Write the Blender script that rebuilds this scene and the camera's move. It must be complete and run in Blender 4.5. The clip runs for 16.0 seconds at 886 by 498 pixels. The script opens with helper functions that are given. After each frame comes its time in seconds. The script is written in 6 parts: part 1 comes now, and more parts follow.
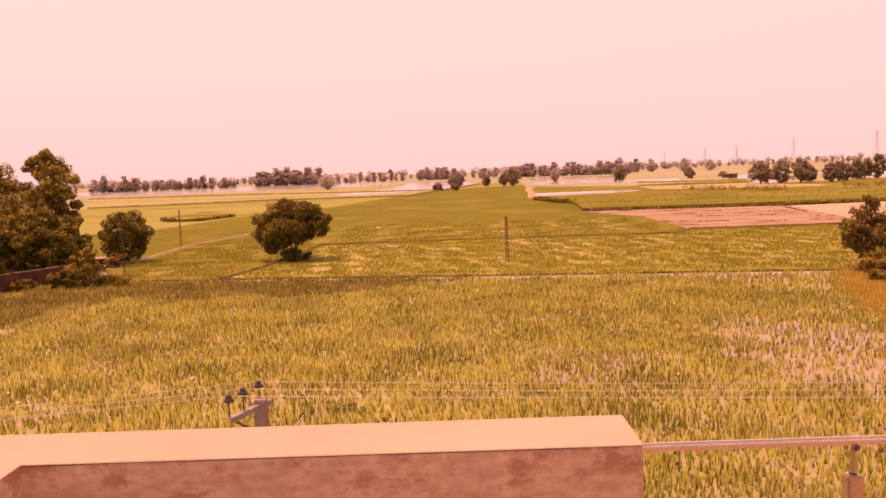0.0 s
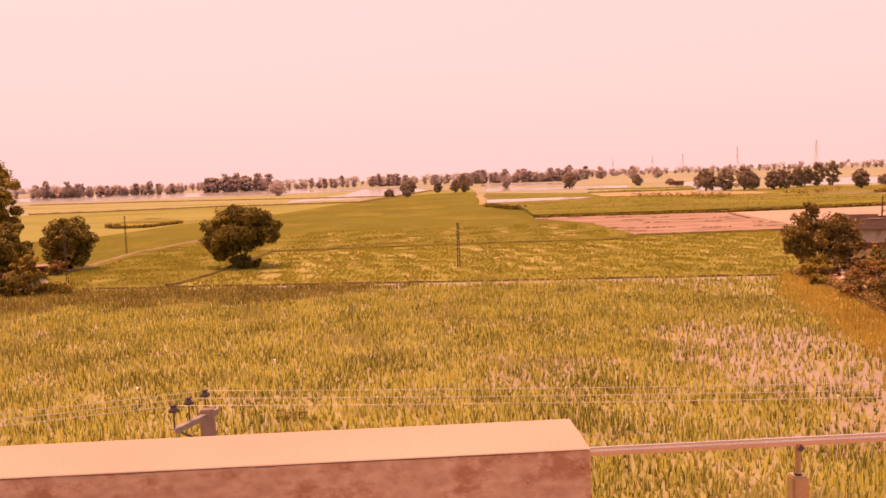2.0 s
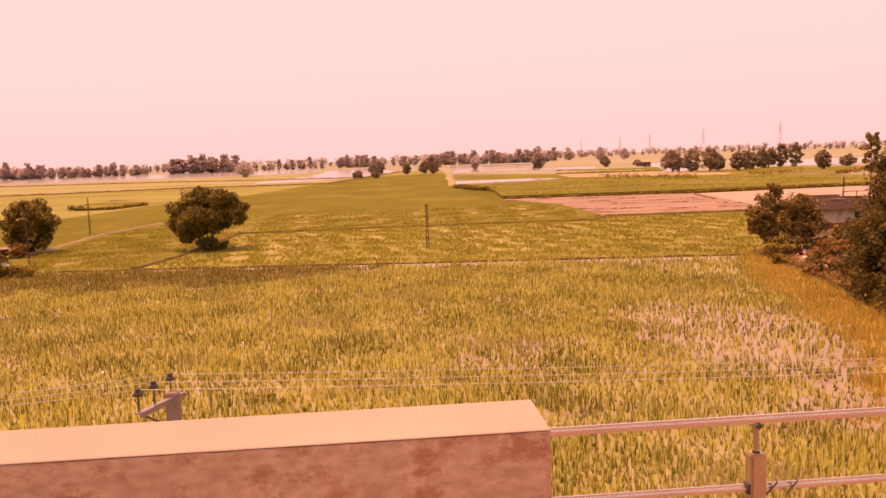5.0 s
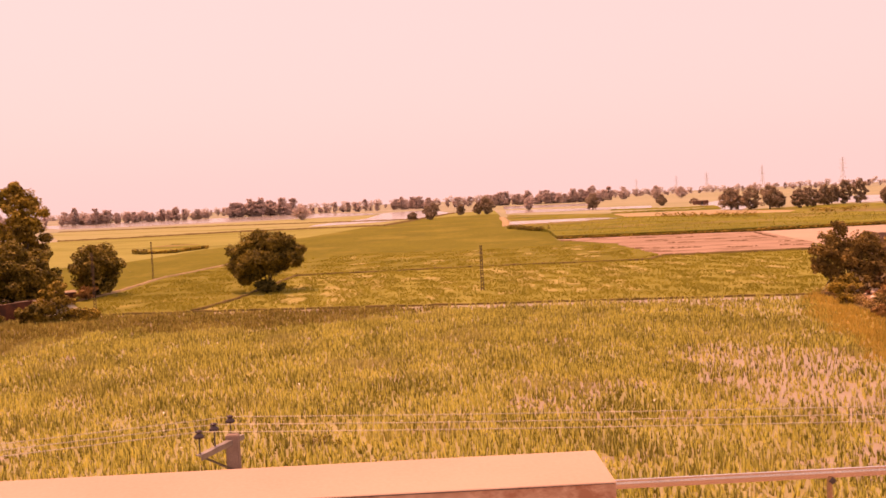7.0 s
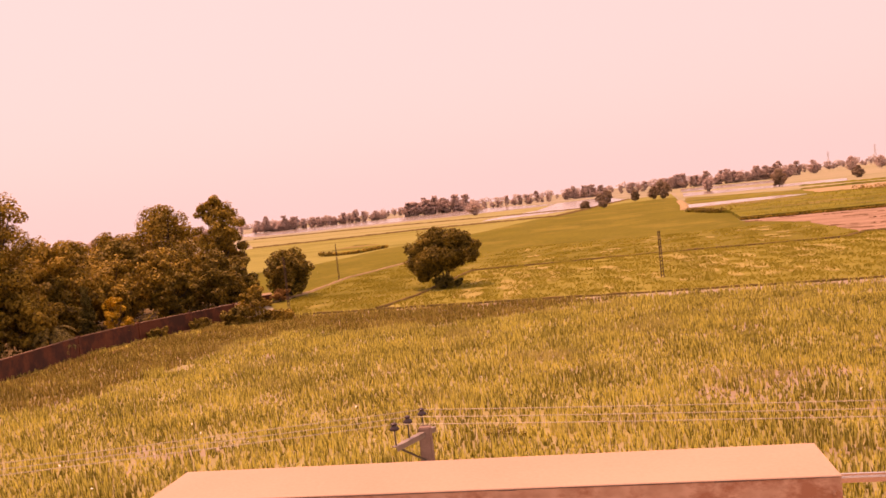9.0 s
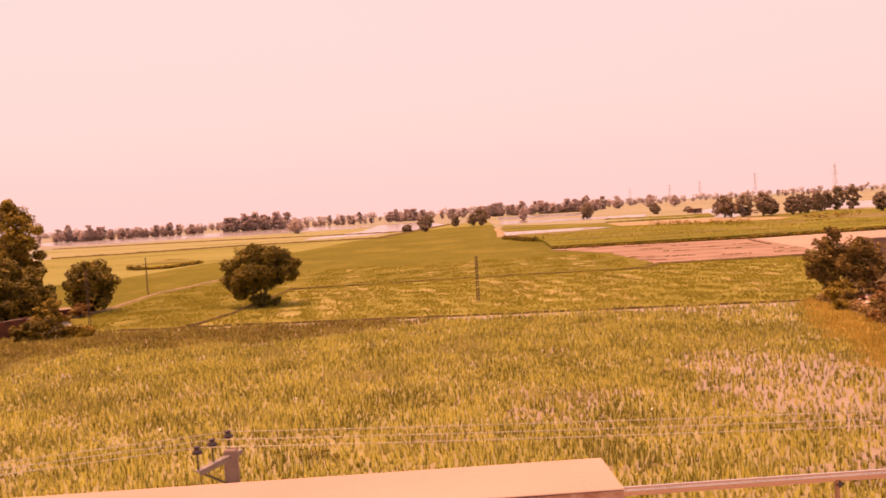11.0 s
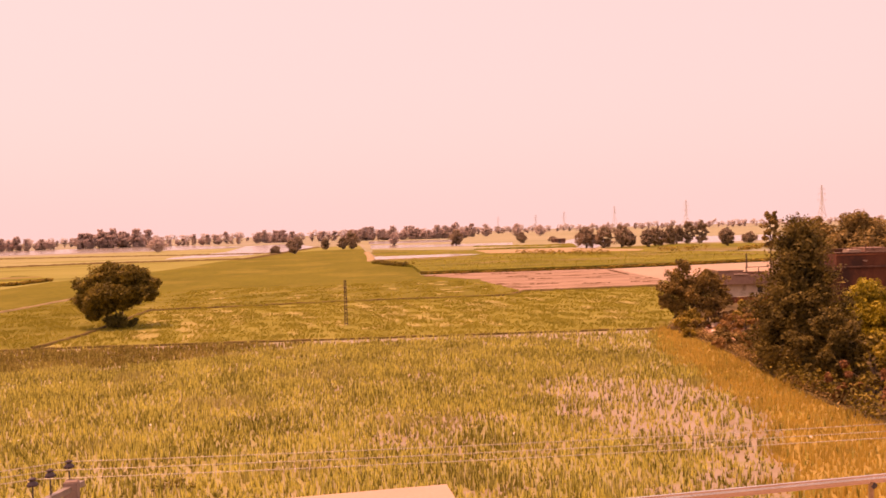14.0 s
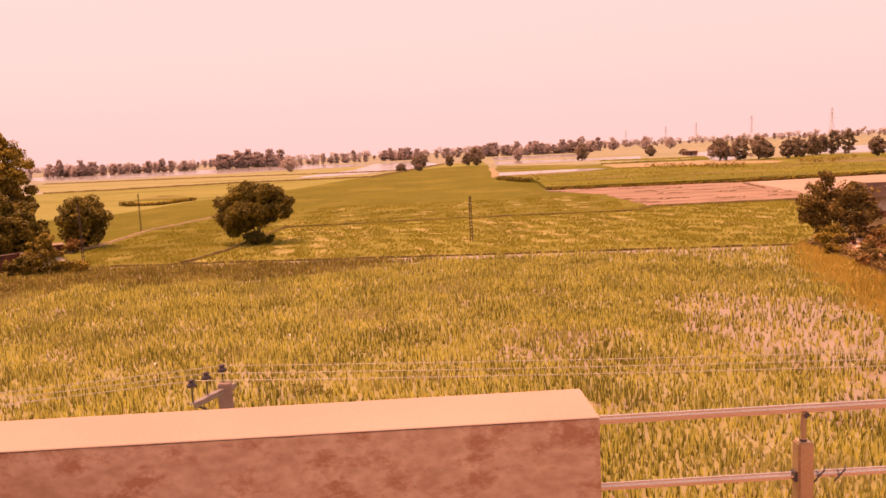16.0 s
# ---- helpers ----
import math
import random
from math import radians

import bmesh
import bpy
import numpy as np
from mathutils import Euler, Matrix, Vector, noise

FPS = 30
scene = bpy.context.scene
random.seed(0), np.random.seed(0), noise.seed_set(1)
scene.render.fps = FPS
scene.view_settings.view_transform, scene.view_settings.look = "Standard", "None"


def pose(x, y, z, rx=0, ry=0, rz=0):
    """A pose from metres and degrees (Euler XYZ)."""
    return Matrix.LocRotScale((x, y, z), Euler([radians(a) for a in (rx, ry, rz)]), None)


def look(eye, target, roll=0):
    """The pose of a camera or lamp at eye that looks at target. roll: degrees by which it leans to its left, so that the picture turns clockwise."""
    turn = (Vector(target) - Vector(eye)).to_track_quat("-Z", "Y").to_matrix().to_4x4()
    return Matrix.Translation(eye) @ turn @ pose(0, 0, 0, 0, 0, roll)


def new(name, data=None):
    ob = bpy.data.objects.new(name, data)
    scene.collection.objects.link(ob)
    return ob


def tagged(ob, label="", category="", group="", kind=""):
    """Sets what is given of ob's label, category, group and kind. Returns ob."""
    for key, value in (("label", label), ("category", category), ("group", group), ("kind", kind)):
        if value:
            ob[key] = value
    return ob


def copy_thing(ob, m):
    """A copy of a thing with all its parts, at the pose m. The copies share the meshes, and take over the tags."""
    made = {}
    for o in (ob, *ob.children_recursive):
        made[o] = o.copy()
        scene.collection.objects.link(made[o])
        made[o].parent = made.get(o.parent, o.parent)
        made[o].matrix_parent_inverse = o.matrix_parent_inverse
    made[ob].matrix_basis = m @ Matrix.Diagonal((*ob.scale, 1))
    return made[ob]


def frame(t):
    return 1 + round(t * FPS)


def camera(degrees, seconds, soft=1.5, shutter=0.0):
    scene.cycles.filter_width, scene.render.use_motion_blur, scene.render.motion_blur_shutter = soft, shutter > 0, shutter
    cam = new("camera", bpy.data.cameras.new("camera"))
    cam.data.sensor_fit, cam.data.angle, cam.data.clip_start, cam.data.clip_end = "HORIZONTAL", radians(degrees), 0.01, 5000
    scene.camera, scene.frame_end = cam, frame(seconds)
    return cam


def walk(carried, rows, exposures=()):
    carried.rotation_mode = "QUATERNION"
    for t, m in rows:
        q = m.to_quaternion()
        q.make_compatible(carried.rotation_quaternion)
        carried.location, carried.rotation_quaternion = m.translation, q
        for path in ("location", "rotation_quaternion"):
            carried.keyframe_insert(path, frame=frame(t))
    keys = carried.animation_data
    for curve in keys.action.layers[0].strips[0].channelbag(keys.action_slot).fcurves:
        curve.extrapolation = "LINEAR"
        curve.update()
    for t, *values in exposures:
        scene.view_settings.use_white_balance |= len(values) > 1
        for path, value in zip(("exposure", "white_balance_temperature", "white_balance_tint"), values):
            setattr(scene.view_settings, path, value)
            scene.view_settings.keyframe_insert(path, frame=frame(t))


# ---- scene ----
cam = camera(57.2, 16.0, soft=1.55, shutter=0.15)
PATH = [
    (0, (0.101, 1.287, 12.191), (0.078, 3.278, 11.997), -2.1),
    (0.5, (0.1, 1.313, 12.183), (0.073, 3.307, 12.031), -2.0),
    (1, (0.101, 1.33, 12.177), (0.056, 3.323, 12.022), -1.9),
    (1.5, (0.108, 1.33, 12.177), (0.123, 3.325, 12.037), -1.6),
    (2, (0.12, 1.337, 12.173), (0.216, 3.326, 11.991), -1.9),
    (2.5, (0.122, 1.32, 12.176), (0.247, 3.306, 11.979), -1.8),
    (3, (0.125, 1.303, 12.181), (0.268, 3.289, 11.998), -1.6),
    (3.5, (0.13, 1.317, 12.177), (0.284, 3.302, 11.983), -1.5),
    (4, (0.147, 1.376, 12.165), (0.306, 3.356, 11.933), -1.7),
    (6.5, (0.147, 1.35, 12.176), (0.324, 3.333, 11.981), -1.9),
    (7, (0.126, 1.341, 12.195), (0.167, 3.337, 12.07), -2.6),
    (7.5, (0.105, 1.293, 12.216), (0.037, 3.289, 12.113), -3.0),
    (8, (0.078, 1.284, 12.228), (-0.288, 3.248, 12.142), -5.5),
    (8.2, (0.058, 1.271, 12.226), (-0.391, 3.217, 12.124), -5.8),
    (10.3, (0.065, 1.241, 12.23), (-0.035, 3.235, 12.113), -4.6),
    (10.5, (0.059, 1.187, 12.239), (0.005, 3.185, 12.162), -3.8),
    (11, (0.103, 1.339, 12.19), (0.158, 3.336, 12.093), -3.4),
    (11.5, (0.151, 1.4, 12.187), (0.568, 3.353, 12.067), -3.0),
    (12, (0.194, 1.347, 12.2), (0.867, 3.226, 12.066), -2.9),
    (12.5, (0.199, 1.338, 12.201), (0.939, 3.189, 12.039), -2.1),
    (13, (0.184, 1.338, 12.196), (0.839, 3.222, 12.049), -1.6),
    (13.5, (0.176, 1.329, 12.205), (0.719, 3.254, 12.197), -2.0),
    (14, (0.161, 1.377, 12.178), (0.535, 3.341, 12.127), -1.6),
    (14.5, (0.144, 1.342, 12.178), (0.395, 3.317, 11.987), -1.9),
    (15, (0.144, 1.346, 12.172), (0.333, 3.319, 11.907), -2.3),
    (15.5, (0.131, 1.292, 12.183), (0.246, 3.27, 11.915), -2.8),
    (16, (0.122, 1.291, 12.182), (0.184, 3.274, 11.937), -2.7),
]
walk(cam, [(t, look(eye, target, roll)) for t, eye, target, roll in PATH],
     exposures=[(0.0, 0.0, 12000, 75), (16.0, 0.0, 12000, 75)])

# ---- sky and sun ----
SUN_FROM = Vector((-0.28, 0.14, 0.95)).normalized()
sun_data = bpy.data.lights.new("sun", "SUN")
sun_data.energy, sun_data.angle, sun_data.color = 3.9, radians(3), (1.0, 0.86, 0.66)
sun = new("sun", sun_data)
sun.matrix_world = look(SUN_FROM * 100, (0, 0, 0))

world = bpy.data.worlds.new("hazy_sky")
scene.world = world
world.use_nodes = True
wn, wl = world.node_tree.nodes, world.node_tree.links
wn.clear()
w_out = wn.new("ShaderNodeOutputWorld")
w_sum = wn.new("ShaderNodeAddShader")
w_sky = wn.new("ShaderNodeBackground")
w_haze = wn.new("ShaderNodeBackground")
sky = wn.new("ShaderNodeTexSky")
sky.sky_type, sky.sun_disc = "NISHITA", False
sky.sun_elevation = math.asin(SUN_FROM.z)
sky.sun_rotation = math.atan2(SUN_FROM.x, SUN_FROM.y)
sky.dust_density, sky.air_density = 6.0, 1.0
w_sky.inputs["Strength"].default_value = 0.03
w_haze.inputs["Color"].default_value = (0.74, 0.86, 0.98, 1)
w_haze.inputs["Strength"].default_value = 0.85
wl.new(sky.outputs[0], w_sky.inputs["Color"])
wl.new(w_sky.outputs[0], w_sum.inputs[0])
wl.new(w_haze.outputs[0], w_sum.inputs[1])
wl.new(w_sum.outputs[0], w_out.inputs["Surface"])


# ---- materials ----
def ramp_node(nt, stops):
    r = nt.nodes.new("ShaderNodeValToRGB")
    e = r.color_ramp.elements
    while len(e) < len(stops):
        e.new(0.5)
    for k, (pos, col) in enumerate(stops):
        e[k].position, e[k].color = pos, (*col, 1)
    return r


def surface(name, dark, light, scale=4.0, fine=60.0, rough=0.85, bump=0.15, metal=0.0, stain=None, stain_scale=0.7,
            stain_at=(0.52, 0.68), per_piece=0.0, per_island=0.0, stretch=(1, 1, 1), spec=0.4, bump_dist=0.01, through_light=0.0):
    """A node material: two scales of noise between two colours, an optional stain, fine relief."""
    m = bpy.data.materials.new(name)
    m.use_nodes = True
    nt = m.node_tree
    nodes, links = nt.nodes, nt.links
    b = nodes["Principled BSDF"]
    tc = nodes.new("ShaderNodeTexCoord")
    mp = nodes.new("ShaderNodeMapping")
    mp.inputs["Scale"].default_value = stretch
    links.new(tc.outputs["Object"], mp.inputs["Vector"])
    n1 = nodes.new("ShaderNodeTexNoise")
    n1.inputs["Scale"].default_value, n1.inputs["Detail"].default_value = scale, 5
    n2 = nodes.new("ShaderNodeTexNoise")
    n2.inputs["Scale"].default_value, n2.inputs["Detail"].default_value = fine, 3
    links.new(mp.outputs[0], n1.inputs["Vector"])
    links.new(mp.outputs[0], n2.inputs["Vector"])
    blend = nodes.new("ShaderNodeMath")
    blend.operation = "MULTIPLY_ADD"
    blend.inputs[1].default_value = 0.45
    links.new(n2.outputs["Fac"], blend.inputs[0])
    half = nodes.new("ShaderNodeMath")
    half.operation = "MULTIPLY"
    half.inputs[1].default_value = 0.55
    links.new(n1.outputs["Fac"], half.inputs[0])
    links.new(half.outputs[0], blend.inputs[2])
    fac = blend.outputs[0]
    for amount, socket in ((per_piece, "piece"), (per_island, "island")):
        if amount:
            if socket == "piece":
                info = nodes.new("ShaderNodeObjectInfo").outputs["Random"]
            else:
                info = nodes.new("ShaderNodeNewGeometry").outputs["Random Per Island"]
            off = nodes.new("ShaderNodeMath")
            off.operation = "MULTIPLY_ADD"
            off.inputs[1].default_value = amount
            links.new(info, off.inputs[0])
            shift = nodes.new("ShaderNodeMath")
            shift.operation = "SUBTRACT"
            shift.inputs[1].default_value = amount / 2
            links.new(fac, off.inputs[2])
            links.new(off.outputs[0], shift.inputs[0])
            fac = shift.outputs[0]
    ramp = ramp_node(nt, [(0.34, dark), (0.66, light)])
    links.new(fac, ramp.inputs[0])
    col = ramp.outputs[0]
    if stain:
        n3 = nodes.new("ShaderNodeTexNoise")
        n3.inputs["Scale"].default_value, n3.inputs["Detail"].default_value = stain_scale, 6
        n3.inputs["Roughness"].default_value = 0.7
        links.new(mp.outputs[0], n3.inputs["Vector"])
        lim = ramp_node(nt, [(stain_at[0], (0, 0, 0)), (stain_at[1], (1, 1, 1))])
        links.new(n3.outputs["Fac"], lim.inputs[0])
        mix = nodes.new("ShaderNodeMix")
        mix.data_type = "RGBA"
        links.new(lim.outputs[0], mix.inputs["Factor"])
        links.new(col, mix.inputs["A"])
        mix.inputs["B"].default_value = (*stain, 1)
        col = mix.outputs["Result"]
    links.new(col, b.inputs["Base Color"])
    b.inputs["Roughness"].default_value = rough
    b.inputs["Metallic"].default_value = metal
    b.inputs["Specular IOR Level"].default_value = spec
    if bump:
        bp = nodes.new("ShaderNodeBump")
        bp.inputs["Strength"].default_value = bump
        bp.inputs["Distance"].default_value = bump_dist
        links.new(blend.outputs[0], bp.inputs["Height"])
        links.new(bp.outputs[0], b.inputs["Normal"])
    if through_light:
        tr = nodes.new("ShaderNodeBsdfTranslucent")
        links.new(col, tr.inputs["Color"])
        mx = nodes.new("ShaderNodeMixShader")
        mx.inputs[0].default_value = through_light
        links.new(b.outputs[0], mx.inputs[1])
        links.new(tr.outputs[0], mx.inputs[2])
        links.new(mx.outputs[0], nodes["Material Output"].inputs["Surface"])
    return m


def leaf_material(name, dark, light, spread=0.24, thin=0.3):
    return surface(name, dark, light, scale=0.5, fine=3.0, rough=0.55, bump=0, per_island=spread, spec=0.15, through_light=thin)


M = {}
M["cream"] = surface("peach_painted_plaster", (0.40, 0.275, 0.205), (0.45, 0.315, 0.24), scale=3, fine=90, rough=0.8, bump=0.12, bump_dist=0.003, spec=0.2)
M["plaster"] = surface("stained_cement_plaster", (0.47, 0.265, 0.165), (0.76, 0.51, 0.35), scale=8, fine=30, rough=0.92, bump=0.6, bump_dist=0.006, spec=0.1,
                       stain=(0.45, 0.215, 0.125), stain_scale=8.0, stain_at=(0.49, 0.60), stretch=(0.7, 1, 1.1))
# Yellower cream whose raised brightness puts extra light into the second parapet.
M["plaster_plain"] = surface("light_added_cream_paint", (0.56, 0.395, 0.27), (0.64, 0.46, 0.32), scale=5, fine=60, rough=0.9, bump=0.2, bump_dist=0.003, spec=0.1)
# Dark render; on the ochre house it stands for the parapet's shade.
M["cement_dark"] = surface("dark_cement_render", (0.125, 0.054, 0.033), (0.22, 0.104, 0.066), scale=1.3, fine=11, rough=0.93, bump=0.25,
                           stain=(0.078, 0.035, 0.023), stain_scale=0.9, stain_at=(0.48, 0.62))
M["steel"] = surface("brushed_steel", (0.68, 0.62, 0.56), (0.80, 0.74, 0.68), scale=8, fine=200, rough=0.22, bump=0.03, metal=0.95, bump_dist=0.001)
M["post"] = surface("weathered_bronze_steel", (0.40, 0.26, 0.15), (0.58, 0.39, 0.23), scale=12, fine=150, rough=0.42, bump=0.05, metal=0.6, bump_dist=0.001)
M["bolt"] = surface("dark_fitting", (0.05, 0.04, 0.035), (0.09, 0.07, 0.06), rough=0.5, bump=0.05)
M["concrete"] = surface("cast_concrete", (0.22, 0.145, 0.115), (0.34, 0.235, 0.19), scale=6, fine=60, rough=0.9, bump=0.2, spec=0.1)
# Unseen floor; its brown is chosen to tint the rail's reflections.
M["roof_floor"] = surface("brown_floor_for_rail_reflection", (0.22, 0.125, 0.08), (0.34, 0.20, 0.13), scale=2.5, fine=40, rough=0.92, bump=0.2, spec=0.1)
M["galv"] = surface("galvanised_angle", (0.26, 0.21, 0.18), (0.40, 0.33, 0.29), scale=10, fine=100, rough=0.5, bump=0.05, metal=0.5)
M["ceramic"] = surface("brown_glazed_ceramic", (0.035, 0.014, 0.012), (0.06, 0.026, 0.02), rough=0.12, bump=0, spec=0.6)
M["wire"] = surface("aluminium_wire", (0.46, 0.41, 0.32), (0.60, 0.54, 0.43), rough=0.4, bump=0, metal=0.4)
M["mud"] = surface("wet_pinkish_mud", (0.265, 0.195, 0.125), (0.34, 0.26, 0.175), scale=0.25, fine=2.5, rough=0.32, bump=0.05, spec=0.4, bump_dist=0.02)
# Algae tone lightened for the sky mirrored between the rice tufts.
M["algae"] = surface("algae_water_sky_in_colour", (0.25, 0.211, 0.072), (0.323, 0.268, 0.107), scale=0.22, fine=1.6, rough=0.4, bump=0.05, spec=0.35, bump_dist=0.02,
                     stain=(0.31, 0.25, 0.145), stain_scale=0.12, stain_at=(0.50, 0.64))
M["water"] = surface("shallow_flood_water", (0.28, 0.235, 0.19), (0.38, 0.32, 0.265), scale=0.02, fine=0.2, rough=0.14, bump=0.02, spec=0.4)
M["rice"] = surface("rice_leaves", (0.18, 0.162, 0.033), (0.81, 0.72, 0.195), scale=0.16, fine=3.0, rough=0.6, bump=0, per_island=0.5, spec=0.12, through_light=0.45,
                    stain=(0.47, 0.39, 0.16), stain_scale=0.11, stain_at=(0.54, 0.72))
# Brown-green rice, also painting the shade near the brick wall.
M["rice_dark"] = surface("brown_green_rice_with_wall_shade", (0.16, 0.122, 0.03), (0.50, 0.385, 0.115), scale=0.16, fine=3.0, rough=0.65, bump=0, per_island=0.45, spec=0.08, through_light=0.45)
M["rice_dry"] = surface("golden_yellowed_rice", (0.45, 0.32, 0.075), (0.76, 0.54, 0.14), scale=0.3, fine=2.0, rough=0.75, bump=0, per_island=0.28, spec=0.08, through_light=0.45)
M["rice_young"] = surface("young_rice_leaves", (0.26, 0.225, 0.04), (0.46, 0.39, 0.075), scale=0.12, fine=0.9, rough=0.7, bump=0, per_island=0.2, spec=0.05, through_light=0.42)
M["sparse"] = surface("patchy_young_paddy", (0.185, 0.168, 0.037), (0.24, 0.216, 0.052), scale=0.10, fine=1.1, rough=0.9, bump=0.3, bump_dist=0.05, spec=0.02,
                      stain=(0.285, 0.25, 0.08), stain_scale=0.10, stain_at=(0.54, 0.62), stretch=(0.6, 1.0, 1))
M["green"] = surface("green_paddy", (0.105, 0.10, 0.016), (0.16, 0.145, 0.024), scale=0.06, fine=0.9, rough=0.9, bump=0.2, bump_dist=0.08, spec=0.02, stretch=(0.8, 0.5, 1),
                     stain=(0.195, 0.165, 0.036), stain_scale=0.05, stain_at=(0.50, 0.66))
M["vivid"] = surface("tall_green_crop", (0.055, 0.064, 0.011), (0.26, 0.232, 0.042), scale=0.10, fine=0.9, rough=0.9, bump=0.5, bump_dist=0.3, spec=0.02,
                     stain=(0.22, 0.165, 0.07), stain_scale=0.045, stain_at=(0.52, 0.60), stretch=(0.3, 1, 1))
M["yellow"] = surface("ripening_field", (0.21, 0.20, 0.056), (0.265, 0.25, 0.082), scale=0.03, fine=0.4, rough=0.95, bump=0.1, bump_dist=0.05, spec=0.02,
                      stain=(0.175, 0.17, 0.046), stain_scale=0.035, stain_at=(0.52, 0.62), stretch=(0.3, 1, 1))
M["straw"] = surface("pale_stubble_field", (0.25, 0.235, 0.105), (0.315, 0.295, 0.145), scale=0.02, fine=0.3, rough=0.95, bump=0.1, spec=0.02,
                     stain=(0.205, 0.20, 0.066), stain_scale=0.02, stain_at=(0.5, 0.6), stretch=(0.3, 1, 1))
M["dry"] = surface("ploughed_dry_soil", (0.25, 0.16, 0.115), (0.36, 0.245, 0.18), scale=0.12, fine=0.9, rough=0.95, bump=0.4, bump_dist=0.05, spec=0.02,
                   stain=(0.18, 0.115, 0.075), stain_scale=0.22, stain_at=(0.53, 0.62), stretch=(0.35, 1, 1))
M["dry_pale"] = surface("pale_dry_soil", (0.37, 0.265, 0.20), (0.44, 0.32, 0.24), scale=0.05, fine=0.7, rough=0.95, bump=0.2, spec=0.02)
# Distance haze is put into this field colour as grey.
M["far_green"] = surface("haze_greyed_far_field", (0.26, 0.243, 0.15), (0.325, 0.298, 0.20), scale=0.02, fine=0.3, rough=0.95, bump=0.1, spec=0.02,
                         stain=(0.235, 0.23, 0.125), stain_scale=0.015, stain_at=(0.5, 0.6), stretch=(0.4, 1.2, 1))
M["soil"] = surface("bund_earth", (0.09, 0.065, 0.026), (0.18, 0.125, 0.05), scale=0.8, fine=6, rough=0.95, bump=0.5, bump_dist=0.04, spec=0.02)
M["soil_pale"] = surface("pale_track_earth", (0.28, 0.205, 0.11), (0.44, 0.32, 0.19), scale=0.5, fine=4, rough=0.95, bump=0.4, bump_dist=0.04, spec=0.02)
# Base colour greyed to stand for haze over the far land.
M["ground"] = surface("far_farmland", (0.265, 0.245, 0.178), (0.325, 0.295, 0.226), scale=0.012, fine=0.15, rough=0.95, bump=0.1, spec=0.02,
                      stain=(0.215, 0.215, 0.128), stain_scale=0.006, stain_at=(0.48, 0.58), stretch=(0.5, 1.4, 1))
M["turned"] = surface("turned_reddish_soil", (0.15, 0.088, 0.055), (0.23, 0.14, 0.09), scale=0.8, fine=5, rough=0.95, bump=0.4, bump_dist=0.04, spec=0.02)
M["verge"] = surface("dry_verge_earth", (0.29, 0.203, 0.06), (0.375, 0.264, 0.088), scale=0.4, fine=3, rough=0.95, bump=0.3, bump_dist=0.03, spec=0.02)
M["mixed"] = surface("thin_mixed_paddy", (0.135, 0.124, 0.024), (0.19, 0.168, 0.036), scale=0.12, fine=1.1, rough=0.9, bump=0.3, bump_dist=0.05, spec=0.02,
                     stain=(0.26, 0.22, 0.065), stain_scale=0.09, stain_at=(0.56, 0.64), stretch=(0.5, 1.0, 1))
# Brown water whose dark tone also paints shade near the wall.
M["brown_water"] = surface("brown_water_with_wall_shade", (0.20, 0.15, 0.055), (0.29, 0.225, 0.095), scale=0.3, fine=2.0, rough=0.45, bump=0.05, spec=0.35, bump_dist=0.02)
M["red_earth"] = surface("bare_reddish_earth", (0.27, 0.15, 0.09), (0.42, 0.26, 0.165), scale=0.5, fine=5, rough=0.95, bump=0.4, bump_dist=0.04, spec=0.02)
M["seedlings"] = surface("pale_drying_seedlings", (0.25, 0.215, 0.07), (0.35, 0.295, 0.11), scale=0.9, fine=3.5, rough=0.9, bump=0.2, bump_dist=0.03, spec=0.02)
# Brown earth darkened to hold the shade below the trees.
M["yard"] = surface("tree_shade_toned_earth", (0.085, 0.06, 0.03), (0.17, 0.12, 0.06), scale=0.4, fine=4, rough=0.95, bump=0.4, bump_dist=0.04, spec=0.02)
M["brick"] = surface("old_red_brick", (0.21, 0.058, 0.022), (0.36, 0.112, 0.045), scale=1.6, fine=14, rough=0.93, bump=0.4, bump_dist=0.01,
                     stain=(0.13, 0.043, 0.023), stain_scale=0.55, stain_at=(0.50, 0.64), stretch=(1, 1, 0.6))
# Dark red brick, darkened further to paint shade on its walls.
M["brick_dark"] = surface("dark_brick_with_shade", (0.10, 0.030, 0.014), (0.20, 0.064, 0.029), scale=1.1, fine=12, rough=0.93, bump=0.4, bump_dist=0.01,
                          stain=(0.065, 0.026, 0.016), stain_scale=0.4, stain_at=(0.47, 0.60), stretch=(1, 1, 0.6))
M["brick_grey"] = surface("bare_grey_brick", (0.17, 0.095, 0.062), (0.31, 0.19, 0.13), scale=1.6, fine=9, rough=0.93, bump=0.5, bump_dist=0.02, stretch=(0.4, 0.4, 2.2),
                          stain=(0.15, 0.075, 0.05), stain_scale=0.5)
M["cement"] = surface("weathered_cement_render", (0.17, 0.088, 0.056), (0.29, 0.16, 0.104), scale=1.5, fine=9, rough=0.93, bump=0.25,
                      stain=(0.10, 0.05, 0.033), stain_scale=0.7, stain_at=(0.50, 0.64), stretch=(1, 1, 0.5))
M["ochre"] = surface("ochre_wall_paint", (0.33, 0.16, 0.025), (0.44, 0.225, 0.045), scale=0.9, fine=9, rough=0.9, bump=0.1,
                     stain=(0.27, 0.125, 0.035), stain_scale=0.5)
M["pale_paint"] = surface("pale_yellow_paint", (0.44, 0.32, 0.14), (0.52, 0.39, 0.18), scale=1, fine=10, rough=0.85, bump=0.05)
